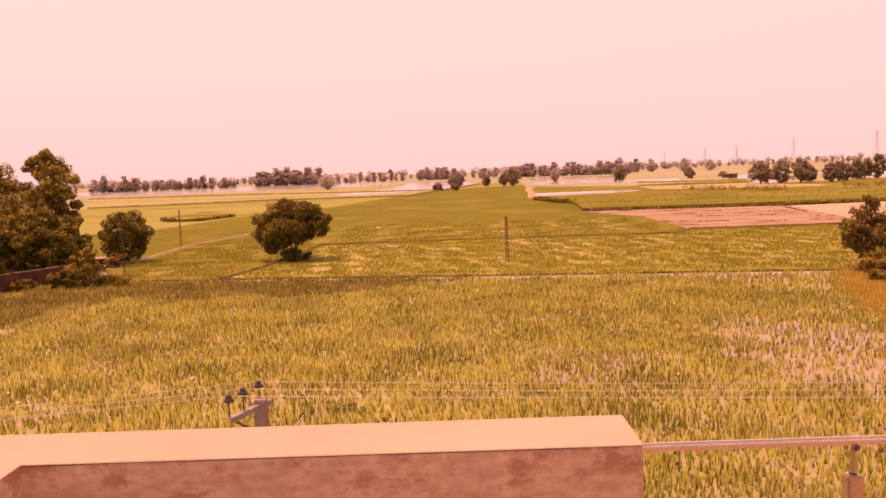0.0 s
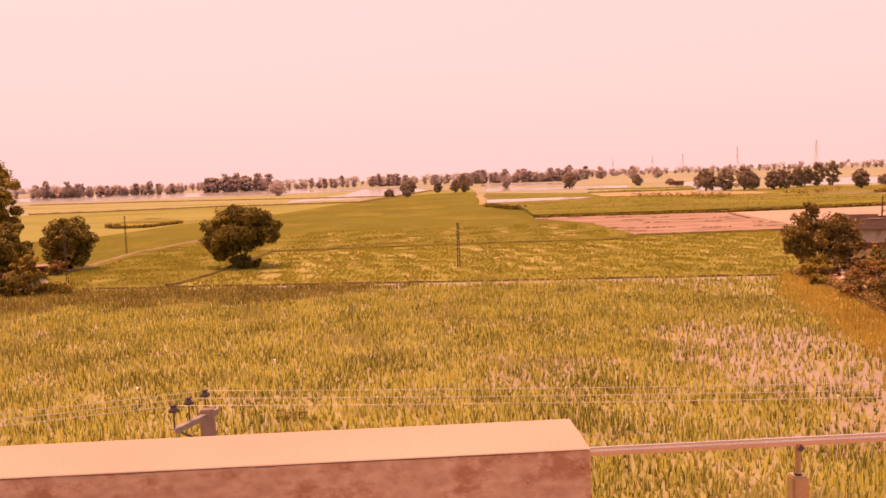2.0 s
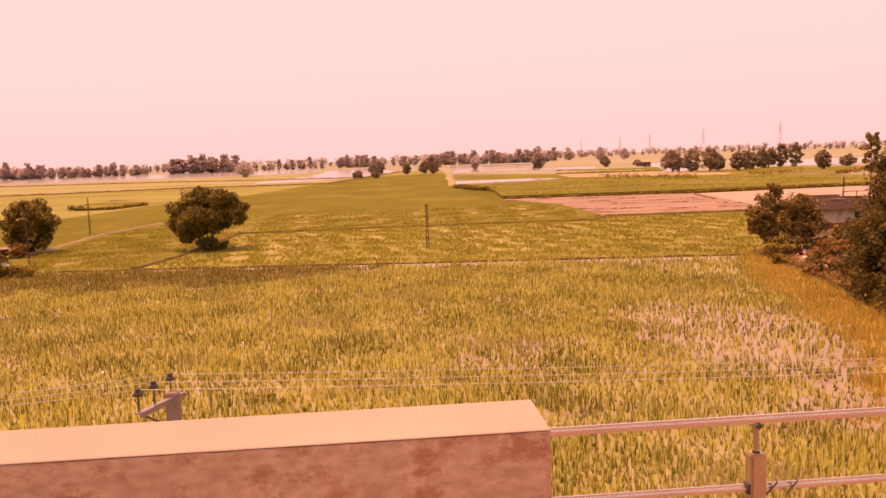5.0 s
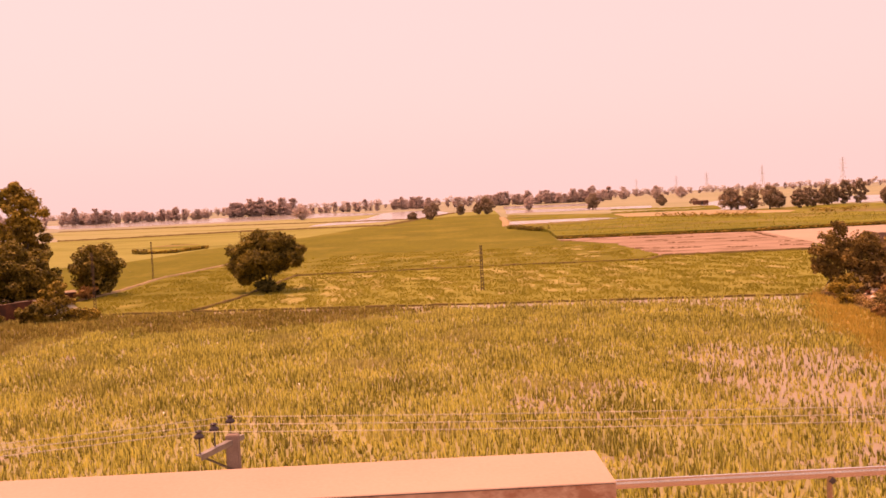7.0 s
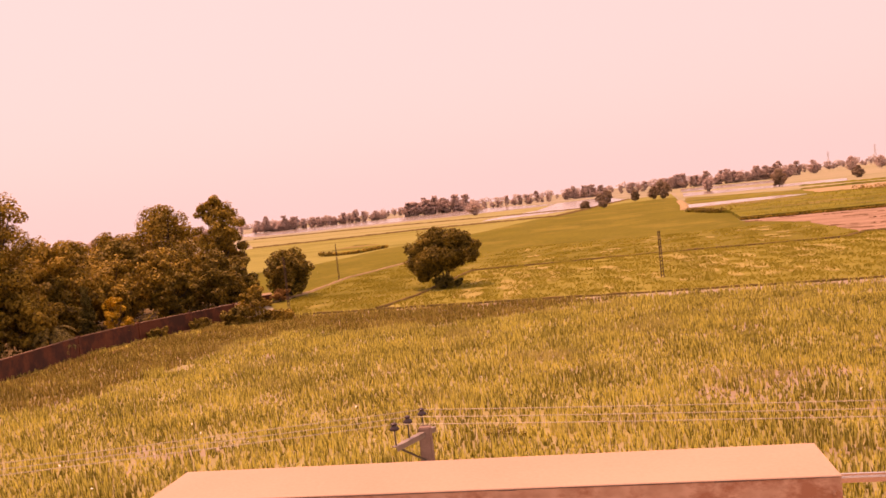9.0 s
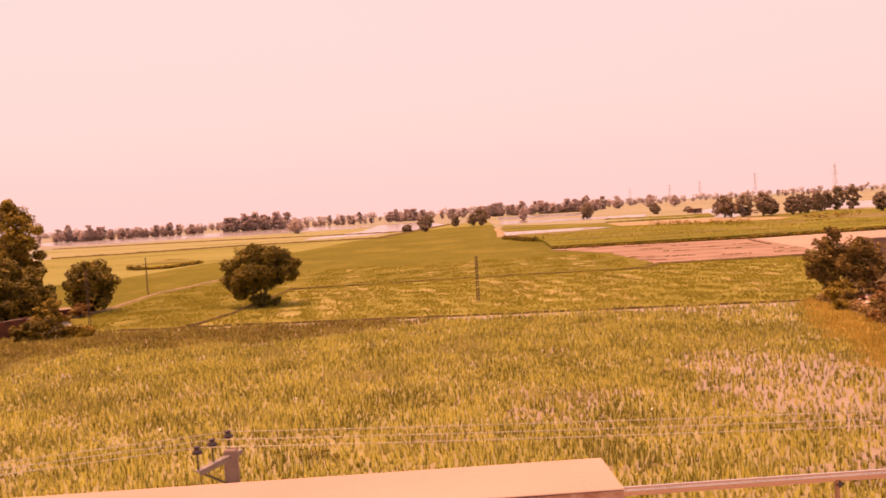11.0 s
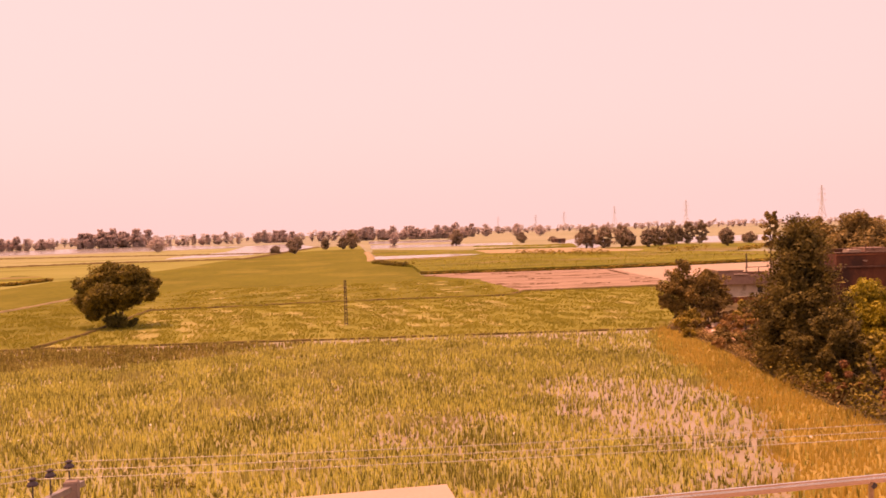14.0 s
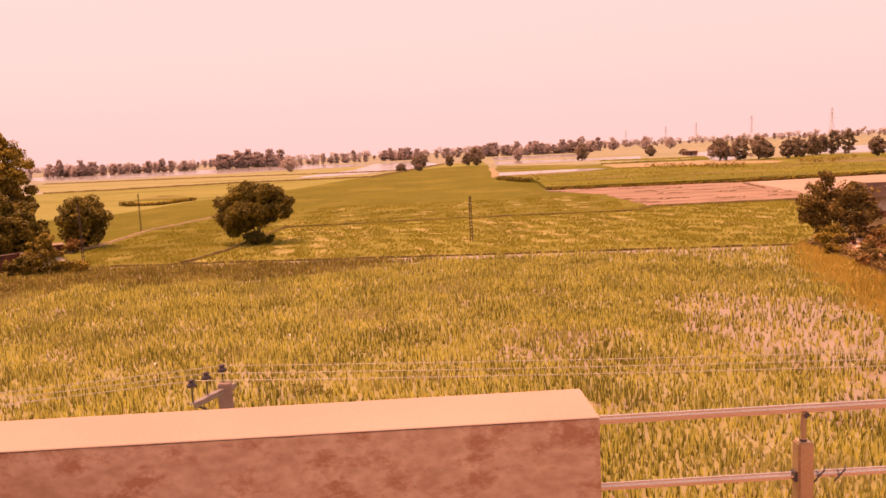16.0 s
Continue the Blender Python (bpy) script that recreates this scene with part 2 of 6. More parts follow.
# Cream paint brightened to put sunlight on the hut's unlit front.
M["hut_wall"] = surface("sun_brightened_cream", (0.58, 0.46, 0.34), (0.70, 0.57, 0.43), scale=1, fine=10, rough=0.9, bump=0.1, stain=(0.42, 0.30, 0.2), stain_scale=0.8)
M["hut_render"] = surface("pinkish_cement_render", (0.25, 0.145, 0.105), (0.36, 0.22, 0.165), scale=1.2, fine=9, rough=0.93, bump=0.2, stain=(0.17, 0.095, 0.07), stain_scale=0.6)
M["maroon"] = surface("maroon_paint", (0.14, 0.03, 0.022), (0.21, 0.05, 0.035), scale=1, fine=10, rough=0.85, bump=0.05)
# Slab tone lightened to put sun on roof tops and copings.
M["slab"] = surface("sun_lightened_slab", (0.30, 0.20, 0.14), (0.42, 0.29, 0.21), scale=0.8, fine=9, rough=0.92, bump=0.15)
M["blue"] = surface("blue_plastic_tank", (0.012, 0.075, 0.19), (0.02, 0.11, 0.26), scale=2, fine=20, rough=0.45, bump=0.02)
M["white"] = surface("white_plastic_tank", (0.74, 0.70, 0.62), (0.82, 0.78, 0.70), scale=2, fine=20, rough=0.5, bump=0.02)
# Dark panels paint the unlit insides behind windows and doorways.
M["dark_void"] = surface("dark_opening_panel", (0.025, 0.018, 0.013), (0.05, 0.035, 0.025), scale=3, fine=30, rough=0.8, bump=0.1)
M["bark"] = surface("tree_bark", (0.06, 0.042, 0.028), (0.15, 0.105, 0.07), scale=3, fine=25, rough=0.95, bump=0.6, bump_dist=0.02)
M["pole"] = surface("rusty_steel_pole", (0.075, 0.045, 0.03), (0.15, 0.09, 0.06), scale=3, fine=30, rough=0.8, bump=0.1, metal=0.2)
# Whitened steel: the haze in front of the pylons is in its colour.
M["pylon"] = surface("haze_paled_pylon_steel", (0.60, 0.56, 0.54), (0.68, 0.64, 0.62), scale=0.3, fine=3, rough=0.6, bump=0, metal=0.0)
M["leaf"] = leaf_material("dark_mango_leaves", (0.05, 0.038, 0.007), (0.31, 0.212, 0.033), 0.24, 0.2)
M["leaf_hero"] = leaf_material("broad_green_leaves", (0.06, 0.047, 0.010), (0.35, 0.245, 0.044))
M["leaf_warm"] = leaf_material("olive_leaves", (0.085, 0.056, 0.010), (0.50, 0.328, 0.052), 0.24, 0.2)
M["leaf_bright"] = leaf_material("bright_yellow_green_leaves", (0.12, 0.096, 0.010), (0.58, 0.44, 0.05))
M["leaf_grey"] = leaf_material("grey_green_leaves", (0.05, 0.037, 0.010), (0.25, 0.172, 0.042))
M["leaf_dry"] = leaf_material("orange_dry_leaves", (0.20, 0.095, 0.030), (0.46, 0.25, 0.085))
M["leaf_red"] = leaf_material("reddish_flowering_leaves", (0.15, 0.058, 0.024), (0.44, 0.195, 0.08))
M["leaf_dark"] = leaf_material("dark_cypress_needles", (0.045, 0.040, 0.010), (0.19, 0.155, 0.035))
M["leaf_gold"] = leaf_material("golden_yellow_leaves", (0.34, 0.19, 0.016), (0.74, 0.47, 0.055))
M["leaf_pale"] = leaf_material("pale_grey_green_leaves", (0.085, 0.070, 0.022), (0.42, 0.31, 0.085))
# Pale rubble, lightened further for sunlight the heaps do not catch.
M["rubble"] = surface("sun_brightened_rubble", (0.50, 0.37, 0.28), (0.68, 0.53, 0.42), scale=3, fine=25, rough=0.95, bump=0.3)
# This leaf tone and the next are paled to paint distance haze.
M["leaf_mid"] = leaf_material("haze_paled_olive_leaves", (0.13, 0.085, 0.03), (0.40, 0.265, 0.085))
M["leaf_plain"] = leaf_material("haze_paled_brown_green_leaves", (0.26, 0.185, 0.12), (0.48, 0.35, 0.235), 0.3, 0.45)
M["leaf_tip"] = leaf_material("olive_leaves_with_yellow_tips", (0.075, 0.055, 0.008), (0.48, 0.33, 0.042))
M["leaf_brown"] = leaf_material("brownish_dark_leaves", (0.08, 0.05, 0.016), (0.40, 0.25, 0.07))
# Far foliage holds the distance haze in its base colour.
M["leaf_far"] = leaf_material("haze_paled_far_leaves", (0.55, 0.43, 0.385), (0.69, 0.55, 0.495), 0.3, 0.5)
M["leaf_horizon"] = leaf_material("haze_paled_woods", (0.56, 0.47, 0.43), (0.66, 0.56, 0.52), 0.2, 0.5)
M["weeds"] = leaf_material("brown_dry_weeds", (0.15, 0.085, 0.03), (0.46, 0.29, 0.095), 0.6)


# ---- mesh helpers ----
def box(bm, x0, x1, y0, y1, z0, z1):
    v = [bm.verts.new((x, y, z)) for z in (z0, z1) for y in (y0, y1) for x in (x0, x1)]
    for q in ((0, 2, 3, 1), (4, 5, 7, 6), (0, 1, 5, 4), (2, 6, 7, 3), (0, 4, 6, 2), (1, 3, 7, 5)):
        bm.faces.new([v[i] for i in q])


def tube(bm, rings, sides=8):
    """A closed tube through (centre, radius) rings."""
    made = []
    for k, (c, r) in enumerate(rings):
        c = Vector(c)
        a = Vector(rings[min(k + 1, len(rings) - 1)][0]) - Vector(rings[max(k - 1, 0)][0])
        q = a.to_track_quat("Z", "Y") if a.length > 1e-6 else Vector((0, 0, 1)).to_track_quat("Z", "Y")
        made.append([bm.verts.new(c + q @ Vector((r * math.cos(math.tau * i / sides), r * math.sin(math.tau * i / sides), 0))) for i in range(sides)])
    for lo, hi in zip(made, made[1:]):
        for i in range(sides):
            bm.faces.new((lo[i], lo[(i + 1) % sides], hi[(i + 1) % sides], hi[i]))
    bm.faces.new(made[0][::-1])
    bm.faces.new(made[-1])


def lathe(bm, profile, sides=16, at=(0, 0, 0)):
    """A turned shape from (radius, height) pairs."""
    at = Vector(at)
    made = [[bm.verts.new(at + Vector((r * math.cos(math.tau * i / sides), r * math.sin(math.tau * i / sides), z))) for i in range(sides)] for r, z in profile]
    for lo, hi in zip(made, made[1:]):
        for i in range(sides):
            bm.faces.new((lo[i], lo[(i + 1) % sides], hi[(i + 1) % sides], hi[i]))
    bm.faces.new(made[0][::-1])
    bm.faces.new(made[-1])


def bar(bm, a, b, w, h=None):
    """A straight square bar from a to b."""
    a, b, h = Vector(a), Vector(b), h or w
    q = (b - a).to_track_quat("Z", "Y")
    ends = []
    for c in (a, b):
        ends.append([bm.verts.new(c + q @ Vector((sx * w / 2, sy * h / 2, 0))) for sx, sy in ((-1, -1), (1, -1), (1, 1), (-1, 1))])
    for i in range(4):
        bm.faces.new((ends[0][i], ends[0][(i + 1) % 4], ends[1][(i + 1) % 4], ends[1][i]))
    bm.faces.new(ends[0][::-1])
    bm.faces.new(ends[1])


def soften(bm, width, segments=2):
    bmesh.ops.recalc_face_normals(bm, faces=bm.faces[:])
    edges = [e for e in bm.edges if len(e.link_faces) == 2 and e.calc_face_angle(0) > 0.5]
    bmesh.ops.bevel(bm, geom=edges, offset=width, segments=segments, affect="EDGES", clamp_overlap=True)


def part(name, bm, material, parent=None, label="", smooth=False):
    me = bpy.data.meshes.new(name)
    if isinstance(bm, bmesh.types.BMesh):
        bmesh.ops.recalc_face_normals(bm, faces=bm.faces[:])
        bm.to_mesh(me)
        bm.free()
    else:
        fill(me, *bm)
    for m in (material if isinstance(material, (list, tuple)) else [material]):
        me.materials.append(m)
    if smooth:
        me.polygons.foreach_set("use_smooth", [True] * len(me.polygons))
    ob = new(name, me)
    if parent:
        ob.parent = parent
    if label:
        ob["label"] = label
    return ob


def thing(name, m, label, category, group="", kind=""):
    e = new(name)
    e.empty_display_size = 0.2
    e.matrix_world = m
    return tagged(e, label, category, group, kind)


def fill(me, co, corners):
    """Fill a mesh with polygons of `corners` points each, taken in order from the points co."""
    n = len(co)
    me.vertices.add(n)
    me.vertices.foreach_set("co", np.ascontiguousarray(co, dtype=np.float32).ravel())
    me.loops.add(n)
    me.loops.foreach_set("vertex_index", np.arange(n, dtype=np.int32))
    me.polygons.add(n // corners)
    me.polygons.foreach_set("loop_start", np.arange(0, n, corners, dtype=np.int32))
    me.update(calc_edges=True)


def inside(poly, x, y):
    hit = np.zeros(x.shape, bool)
    for (x0, y0), (x1, y1) in zip(poly, poly[1:] + poly[:1]):
        if y0 != y1:
            hit ^= ((y0 > y) != (y1 > y)) & (x < (x1 - x0) * (y - y0) / (y1 - y0) + x0)
    return hit


def waves(x, y, size, seed):
    """Smooth pseudo-random values about 0 to 1, with patches of the given size in metres."""
    g = np.random.default_rng(seed)
    v = np.zeros(x.shape)
    for k in range(9):
        a, p = g.uniform(0, math.tau, 2)
        f = math.tau / size * g.uniform(0.5, 1.6)
        v += np.sin((x * math.cos(a) + y * math.sin(a)) * f + p)
    return np.clip(0.5 + v / 7.5, 0, 1)


# ---- the fields ----
def ragged(poly, seed, step=1.2, rough=0.9):
    """A polygon with an uneven edge."""
    g, out = random.Random(seed), []
    for (x0, y0), (x1, y1) in zip(poly, poly[1:] + poly[:1]):
        n = max(1, int(math.hypot(x1 - x0, y1 - y0) / step))
        out += [(x0 + (x1 - x0) * i / n + g.uniform(-rough, rough), y0 + (y1 - y0) * i / n + g.uniform(-rough, rough)) for i in range(n)]
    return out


def sheet(name, poly, z, material, label, thick=0.0):
    bm = bmesh.new()
    top = bm.faces.new([bm.verts.new((x, y, z)) for x, y in poly])
    if top.normal.z < 0:
        top.normal_flip()
    bm.normal_update()
    if top.normal.z < 0:
        top.normal_flip()
    if thick:
        low = [bm.verts.new((x, y, z - thick)) for x, y in poly]
        n = len(poly)
        tops = list(top.verts)
        tops = [v for v in bm.verts][:n]
        for i in range(n):
            bm.faces.new((tops[i], tops[(i + 1) % n], low[(i + 1) % n], low[i]))
    return tagged(part(name, bm, material), label, "field", "fields of the plain", "structure")


# The sheet ends at 2700 m so its skyline fits the camera's view.
ground_bm = bmesh.new()
ground_bm.faces.new([ground_bm.verts.new(p) for p in ((-2900, -600, -0.12), (2900, -600, -0.12), (2900, 2700, -0.12), (-2900, 2700, -0.12))])
tagged(part("ground", ground_bm, M["ground"]), "flat farmland greyed for haze, cut short to fit the seen skyline", "ground", "", "structure")

PADDY = [(-60, 16), (-58, 63), (-57.5, 81), (-52.5, 87), (-47, 100), (-40.4, 99.1), (-27.7, 97.6), (7.2, 92.3), (24.4, 89.9), (42.1, 87.3),
         (40.4, 74), (37.0, 60), (34.6, 51), (33.9, 44.5), (33.3, 40), (32.6, 35.5), (31, 16)]
ORANGE = [(42, 86), (40.4, 74), (37.0, 60), (34.6, 51), (33.9, 44.5), (33.3, 40), (32.6, 35.6), (31, 27), (21, 29.5), (24.8, 38), (28, 44), (30.5, 52), (33, 64), (36, 76), (39.5, 84)]
SPARSE = [(-27.7, 98), (7, 92.8), (42.4, 87.8), (52, 104), (69, 145), (42, 146.5), (38, 140), (11, 142), (-22, 141.2), (-25, 115)]
tagged(sheet("field_paddy", PADDY, 0.0, M["algae"], "flooded muddy paddy under young rice"), "", "paddy field")
sheet("field_young", SPARSE, -0.03, M["sparse"], "patchy yellow-green young paddy beyond the bund")
sheet("field_track_side", [(-49.5, 115), (-47.5, 129), (-48.3, 149), (-42, 175), (-22, 141.2), (-25, 115), (-28, 98.5), (-41, 100)], -0.05, M["mixed"],
      "patchy green field beside the pale track")
sheet("field_green", [(-48.3, 149), (-42, 175), (-22, 141.2), (11, 142), (38, 140), (44, 146), (45, 167), (45.5, 187), (34.5, 214), (39, 258), (30, 304), (32, 316), (42, 442),
                      (49, 540), (18, 530), (-6.5, 498), (-20, 430), (-29, 385), (-44, 301), (-66.4, 249), (-71, 216), (-74, 201), (-62, 172)], -0.06, M["green"],
      "long smooth dark green paddy")
MIXED = [(-22, 141.5), (11, 142.5), (38, 140.5), (42.5, 147), (43, 167), (40, 184), (30, 190), (8, 186), (-16, 190), (-34, 178), (-30, 158)]
sheet("field_mixed", ragged(MIXED, 70, 4.0, 1.2), -0.045, M["mixed"], "thin patchy paddy beyond the second bund")
sheet("field_dry", ragged([(34, 213), (52, 219), (86, 208.5), (78, 162), (70.5, 147), (42.5, 147), (43.5, 167), (44, 187)], 62, 4.0, 0.7), -0.04, M["dry"],
      "bare pinkish ploughed field with dark streaks")
sheet("field_pale", [(86, 208.5), (137, 212), (160, 190), (150, 121), (82, 127), (71, 132), (78, 162)], -0.05, M["dry_pale"], "pale bare field of dry soil")
sheet("field_hut_side", [(42.6, 88), (66, 122.5), (81, 127), (71, 132), (78, 161), (70.5, 146.6), (69, 144.6), (52, 103.6)], -0.045, M["sparse"], "rough green ground beside the hut")
sheet("field_crop", [(30, 300), (39, 259), (35, 217), (86, 211), (141, 218), (171, 262), (140, 312), (87, 341), (65, 322), (32, 311)], 0.8, M["vivid"],
      "tall vivid green crop standing beside bare soil", 1.1)
sheet("field_crop_far", [(45, 375), (72, 368), (92, 362), (150, 330), (180, 300), (250, 380), (213, 420), (131, 380), (90, 420), (50, 428)], -0.03, M["vivid"],
      "green crop beyond the flooded strip")
sheet("field_ripe", [(-160, 177), (-110, 181), (-78, 197), (-74, 201.5), (-71, 216), (-66.4, 249), (-44, 301), (-29, 385), (-18, 400), (-94, 404), (-172, 384), (-200, 300)], -0.07, M["yellow"], "yellow ripening field")
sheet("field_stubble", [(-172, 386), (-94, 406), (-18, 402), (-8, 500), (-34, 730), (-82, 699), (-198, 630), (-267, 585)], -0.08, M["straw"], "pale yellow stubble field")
sheet("field_far", [(-6.5, 500), (18, 532), (49, 542), (60, 700), (20, 640)], -0.07, M["yellow"], "far yellow-green field")

sheet("field_verge", ragged(ORANGE, 61, 1.0, 0.8), 0.02, M["verge"], "orange-brown earth under dry grass")
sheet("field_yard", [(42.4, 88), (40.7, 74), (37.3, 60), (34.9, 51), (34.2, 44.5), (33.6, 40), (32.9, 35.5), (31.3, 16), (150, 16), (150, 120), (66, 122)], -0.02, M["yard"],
      "earth of the village edge, darkened for tree shade")
sheet("field_left", [(-50, 118), (-48.8, 131), (-49, 149.5), (-43, 178), (-48.5, 152), (-62, 172), (-74, 201), (-78, 196), (-110, 180), (-160, 176), (-160, 152), (-76, 150), (-52, 119)], -0.09, M["green"], "green field beyond the pale track")
sheet("field_grove", [(-59, 48), (-57.6, 63.6), (-57.6, 81), (-53, 87.4), (-47.6, 101), (-49.5, 117), (-70, 150), (-140, 150), (-140, 48)], -0.02, M["yard"], "earth under the grove, darkened for tree shade")

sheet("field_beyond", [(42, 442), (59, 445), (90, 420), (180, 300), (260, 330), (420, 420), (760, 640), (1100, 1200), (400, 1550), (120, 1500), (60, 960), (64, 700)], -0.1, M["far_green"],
      "green fields stretching towards the pylons, greyed for haze")
sheet("field_strip", ragged([(52, 500), (99.5, 430), (87, 376), (40, 376), (44, 440)], 68, 6, 1.0), -0.025, M["vivid"], "bright green strip beyond the flooded plot")
sheet("field_tan", ragged([(97, 419), (146, 409), (162, 352), (128, 300), (90, 329), (90, 352)], 69, 6, 1.0), -0.022, M["soil_pale"], "dry tan field beyond the crop")

WATERS = (
    [(38.6, 376), (76.5, 375), (89, 353), (81, 315), (64.7, 319), (33.6, 327)],
    [(-63, 443), (-26.5, 472), (3.4, 545), (23, 642), (5.7, 888), (-40, 815), (-42, 576), (-64, 475)],
    [(-319, 720), (-271, 705), (-135, 720), (-60, 735), (-41, 785), (-120, 1018), (-288, 990), (-480, 991)],
    [(190, 566), (267, 714), (273, 690), (225, 540), (156, 398), (150, 419)],
    [(290, 615), (338, 608), (450, 560), (330, 440), (238, 430), (215, 456)],
    [(88, 902), (172, 847), (145, 710), (70, 718)],
    [(66, 662), (111, 608), (165, 589), (146, 520), (98, 534), (54, 540)],
)
for k, poly in enumerate(WATERS):
    tagged(sheet("water_%d" % (k + 1), poly, -0.02, M["water"], "shallow flood water mirroring the pale sky"), "", "water", "flooded plots")


def bund(name, line, width, height, material, label, seed=0):
    """An uneven earth ridge along a line."""
    g = random.Random(seed)
    pts = []
    for (x0, y0), (x1, y1) in zip(line, line[1:]):
        n = max(2, int(math.hypot(x1 - x0, y1 - y0) / 1.5))
        pts += [(x0 + (x1 - x0) * i / n, y0 + (y1 - y0) * i / n) for i in range(n)]
    pts.append(line[-1])
    bm = bmesh.new()
    rows = []
    for k, (x, y) in enumerate(pts):
        xa, ya = pts[max(0, k - 1)]
        xb, yb = pts[min(len(pts) - 1, k + 1)]
        d = Vector((xb - xa, yb - ya, 0)).normalized()
        s = Vector((-d.y, d.x, 0))
        c = Vector((x, y, 0)) + s * g.uniform(-0.12, 0.12)
        h, w = height * g.uniform(0.7, 1.2), width * g.uniform(0.8, 1.2)
        rows.append([bm.verts.new(c + s * (w * o) + Vector((0, 0, z))) for o, z in ((-0.8, -0.15), (-0.4, h * 0.85), (0, h), (0.4, h * 0.9), (0.8, -0.15))])
    for a, b in zip(rows, rows[1:]):
        for i in range(4):
            bm.faces.new((a[i], a[i + 1], b[i + 1], b[i]))
    return tagged(part(name, bm, material), label, "bund", "earth bunds", "structure")


bund("bund_bank", [(116, 500), (150, 470), (169, 478), (152, 424), (99.5, 431)], 5.0, 0.8, M["vivid"], "dark grassy bank between flooded plots", 10)
bund("bund_main", [(-47, 100.2), (-40.4, 99.3), (-27.7, 97.8), (7.2, 92.5), (24.4, 90.1), (42.3, 87.5)], 0.36, 0.22, M["soil"], "low earth bund edging the rice paddy", 1)
bund("bund_bend", [(-28.1, 98.6), (-26, 107), (-24.8, 115), (-22.4, 141), (10.7, 142.2), (38.1, 139.8)], 0.5, 0.25, M["soil"], "thin earth bund crossing the fields", 2)
bund("bund_track", [(-49.6, 117), (-48, 131), (-48.2, 149.5), (-42.5, 178), (-30, 200)], 0.45, 0.2, M["soil_pale"], "pale raised earth track", 3)
bund("bund_field", [(38.1, 139.8), (43, 147.2), (69.5, 146.6)], 0.8, 0.3, M["soil"], "earth bund along the bare field", 4)
bund("bund_flood", [(42, 442), (37.5, 376), (32.0, 322), (64, 317)], 2.2, 0.5, M["soil_pale"], "pale bank round a flooded plot", 5)
bund("bund_ripe", [(-172, 386), (-143, 390), (-125, 396), (-94, 407), (-20, 401), (23, 640)], 2.4, 0.6, M["soil"], "dark bank between yellow fields", 6)
bund("bund_stubble", [(-267, 602), (-140, 560), (-60, 520), (-10, 501)], 2.4, 0.5, M["soil"], "dark bank beyond stubble", 7)
bund("bund_margin", [(42.4, 87.3), (40.7, 74), (37.3, 60), (34.9, 51), (34.2, 44.5), (33.6, 40), (32.9, 35.5), (31.3, 16)], 0.4, 0.2, M["soil"],
     "weedy earth margin beneath trees", 8)
# Dark soil used here to stand in for shade below the wall.
bund("bund_wall_foot", [(-56.3, 50), (-54.9, 66), (-55.1, 79), (-53.0, 87.0), (-49.7, 93.3), (-46.3, 100.5)], 0.9, 0.2, M["soil"], "earth strip at the foot of a wall, dark for the shade there", 9)


def blades(poly, spacing, count, height, width, lean, seed, thin, tall, spread=0.05, jitter=0.4):
    """Upright leaf blades in jittered rows: thin(x, y) gives the share kept, tall(x, y) the height."""
    g = np.random.default_rng(seed)
    xs, ys = [p[0] for p in poly], [p[1] for p in poly]
    gx, gy = np.meshgrid(np.arange(min(xs), max(xs), spacing), np.arange(min(ys), max(ys), spacing))
    x = gx.ravel() + g.normal(0, spacing * jitter, gx.size)
    y = gy.ravel() + g.normal(0, spacing * jitter, gx.size)
    keep = inside(poly, x, y) & (g.random(x.size) < thin(x, y))
    # nothing grows outside the wedge that opens from the roof
    keep &= (np.abs(x) < 8 + y * 1.25) & (y > 18)
    x, y = x[keep], y[keep]
    n = x.size
    h = height * tall(x, y) * g.uniform(0.75, 1.25, n)
    a = g.uniform(0, math.tau, (n, count))
    out = lean * g.uniform(0.15, 1.0, (n, count))
    bx = x[:, None] + g.normal(0, spread, (n, count))
    by = y[:, None] + g.normal(0, spread, (n, count))
    hh = h[:, None] * g.uniform(0.6, 1.1, (n, count))
    tx, ty = bx + np.cos(a) * out, by + np.sin(a) * out
    turn = g.uniform(-0.9, 0.9, (n, count))
    wx, wy = np.cos(turn) * width / 2, np.sin(turn) * width / 2
    co = np.empty((n, count, 3, 3), np.float32)
    co[:, :, 0] = np.stack((bx - wx, by - wy, np.zeros_like(bx)), -1)
    co[:, :, 1] = np.stack((bx + wx, by + wy, np.zeros_like(bx)), -1)
    co[:, :, 2] = np.stack((tx, ty, hh), -1)
    return co.reshape(-1, 3), 3


def field_band(name, poly, material, label, seed):
    sheet(name, ragged(poly, seed, 1.3, 0.9), 0.003, M[material], label)


sheet("field_foot", ragged([(-54.9, 72), (-54.6, 79), (-52.6, 86.4), (-51.4, 86), (-52.6, 79), (-53.2, 72)], 67, 1.0, 0.3), 0.03, M["red_earth"], "bare orange earth at the foot of the brick wall")
# Brown strip along the bund; its wall end paints the trees' shade.
BAND = [(-46, 99), (-28, 96.6), (-8, 93.4), (4, 91.4), (-1, 88.5), (-6, 85), (-14, 82), (-24, 81), (-34, 84), (-38, 74), (-40, 58), (-50, 44), (-55, 50), (-55, 80), (-51.5, 86.5)]
field_band("field_band", BAND, "brown_water",
           "brown water along the bund, darkened for shade near the brick wall", 64)
sheet("field_shallow", ragged([(-22, 96.2), (7.2, 91.7), (24.4, 89.3), (41.6, 86.6), (41.2, 85.0), (24, 87.6), (7, 89.6), (-10, 92.8)], 63, 1.0, 0.35), 0.0045, M["mud"], "shallow strip of bare wet mud along the bund")
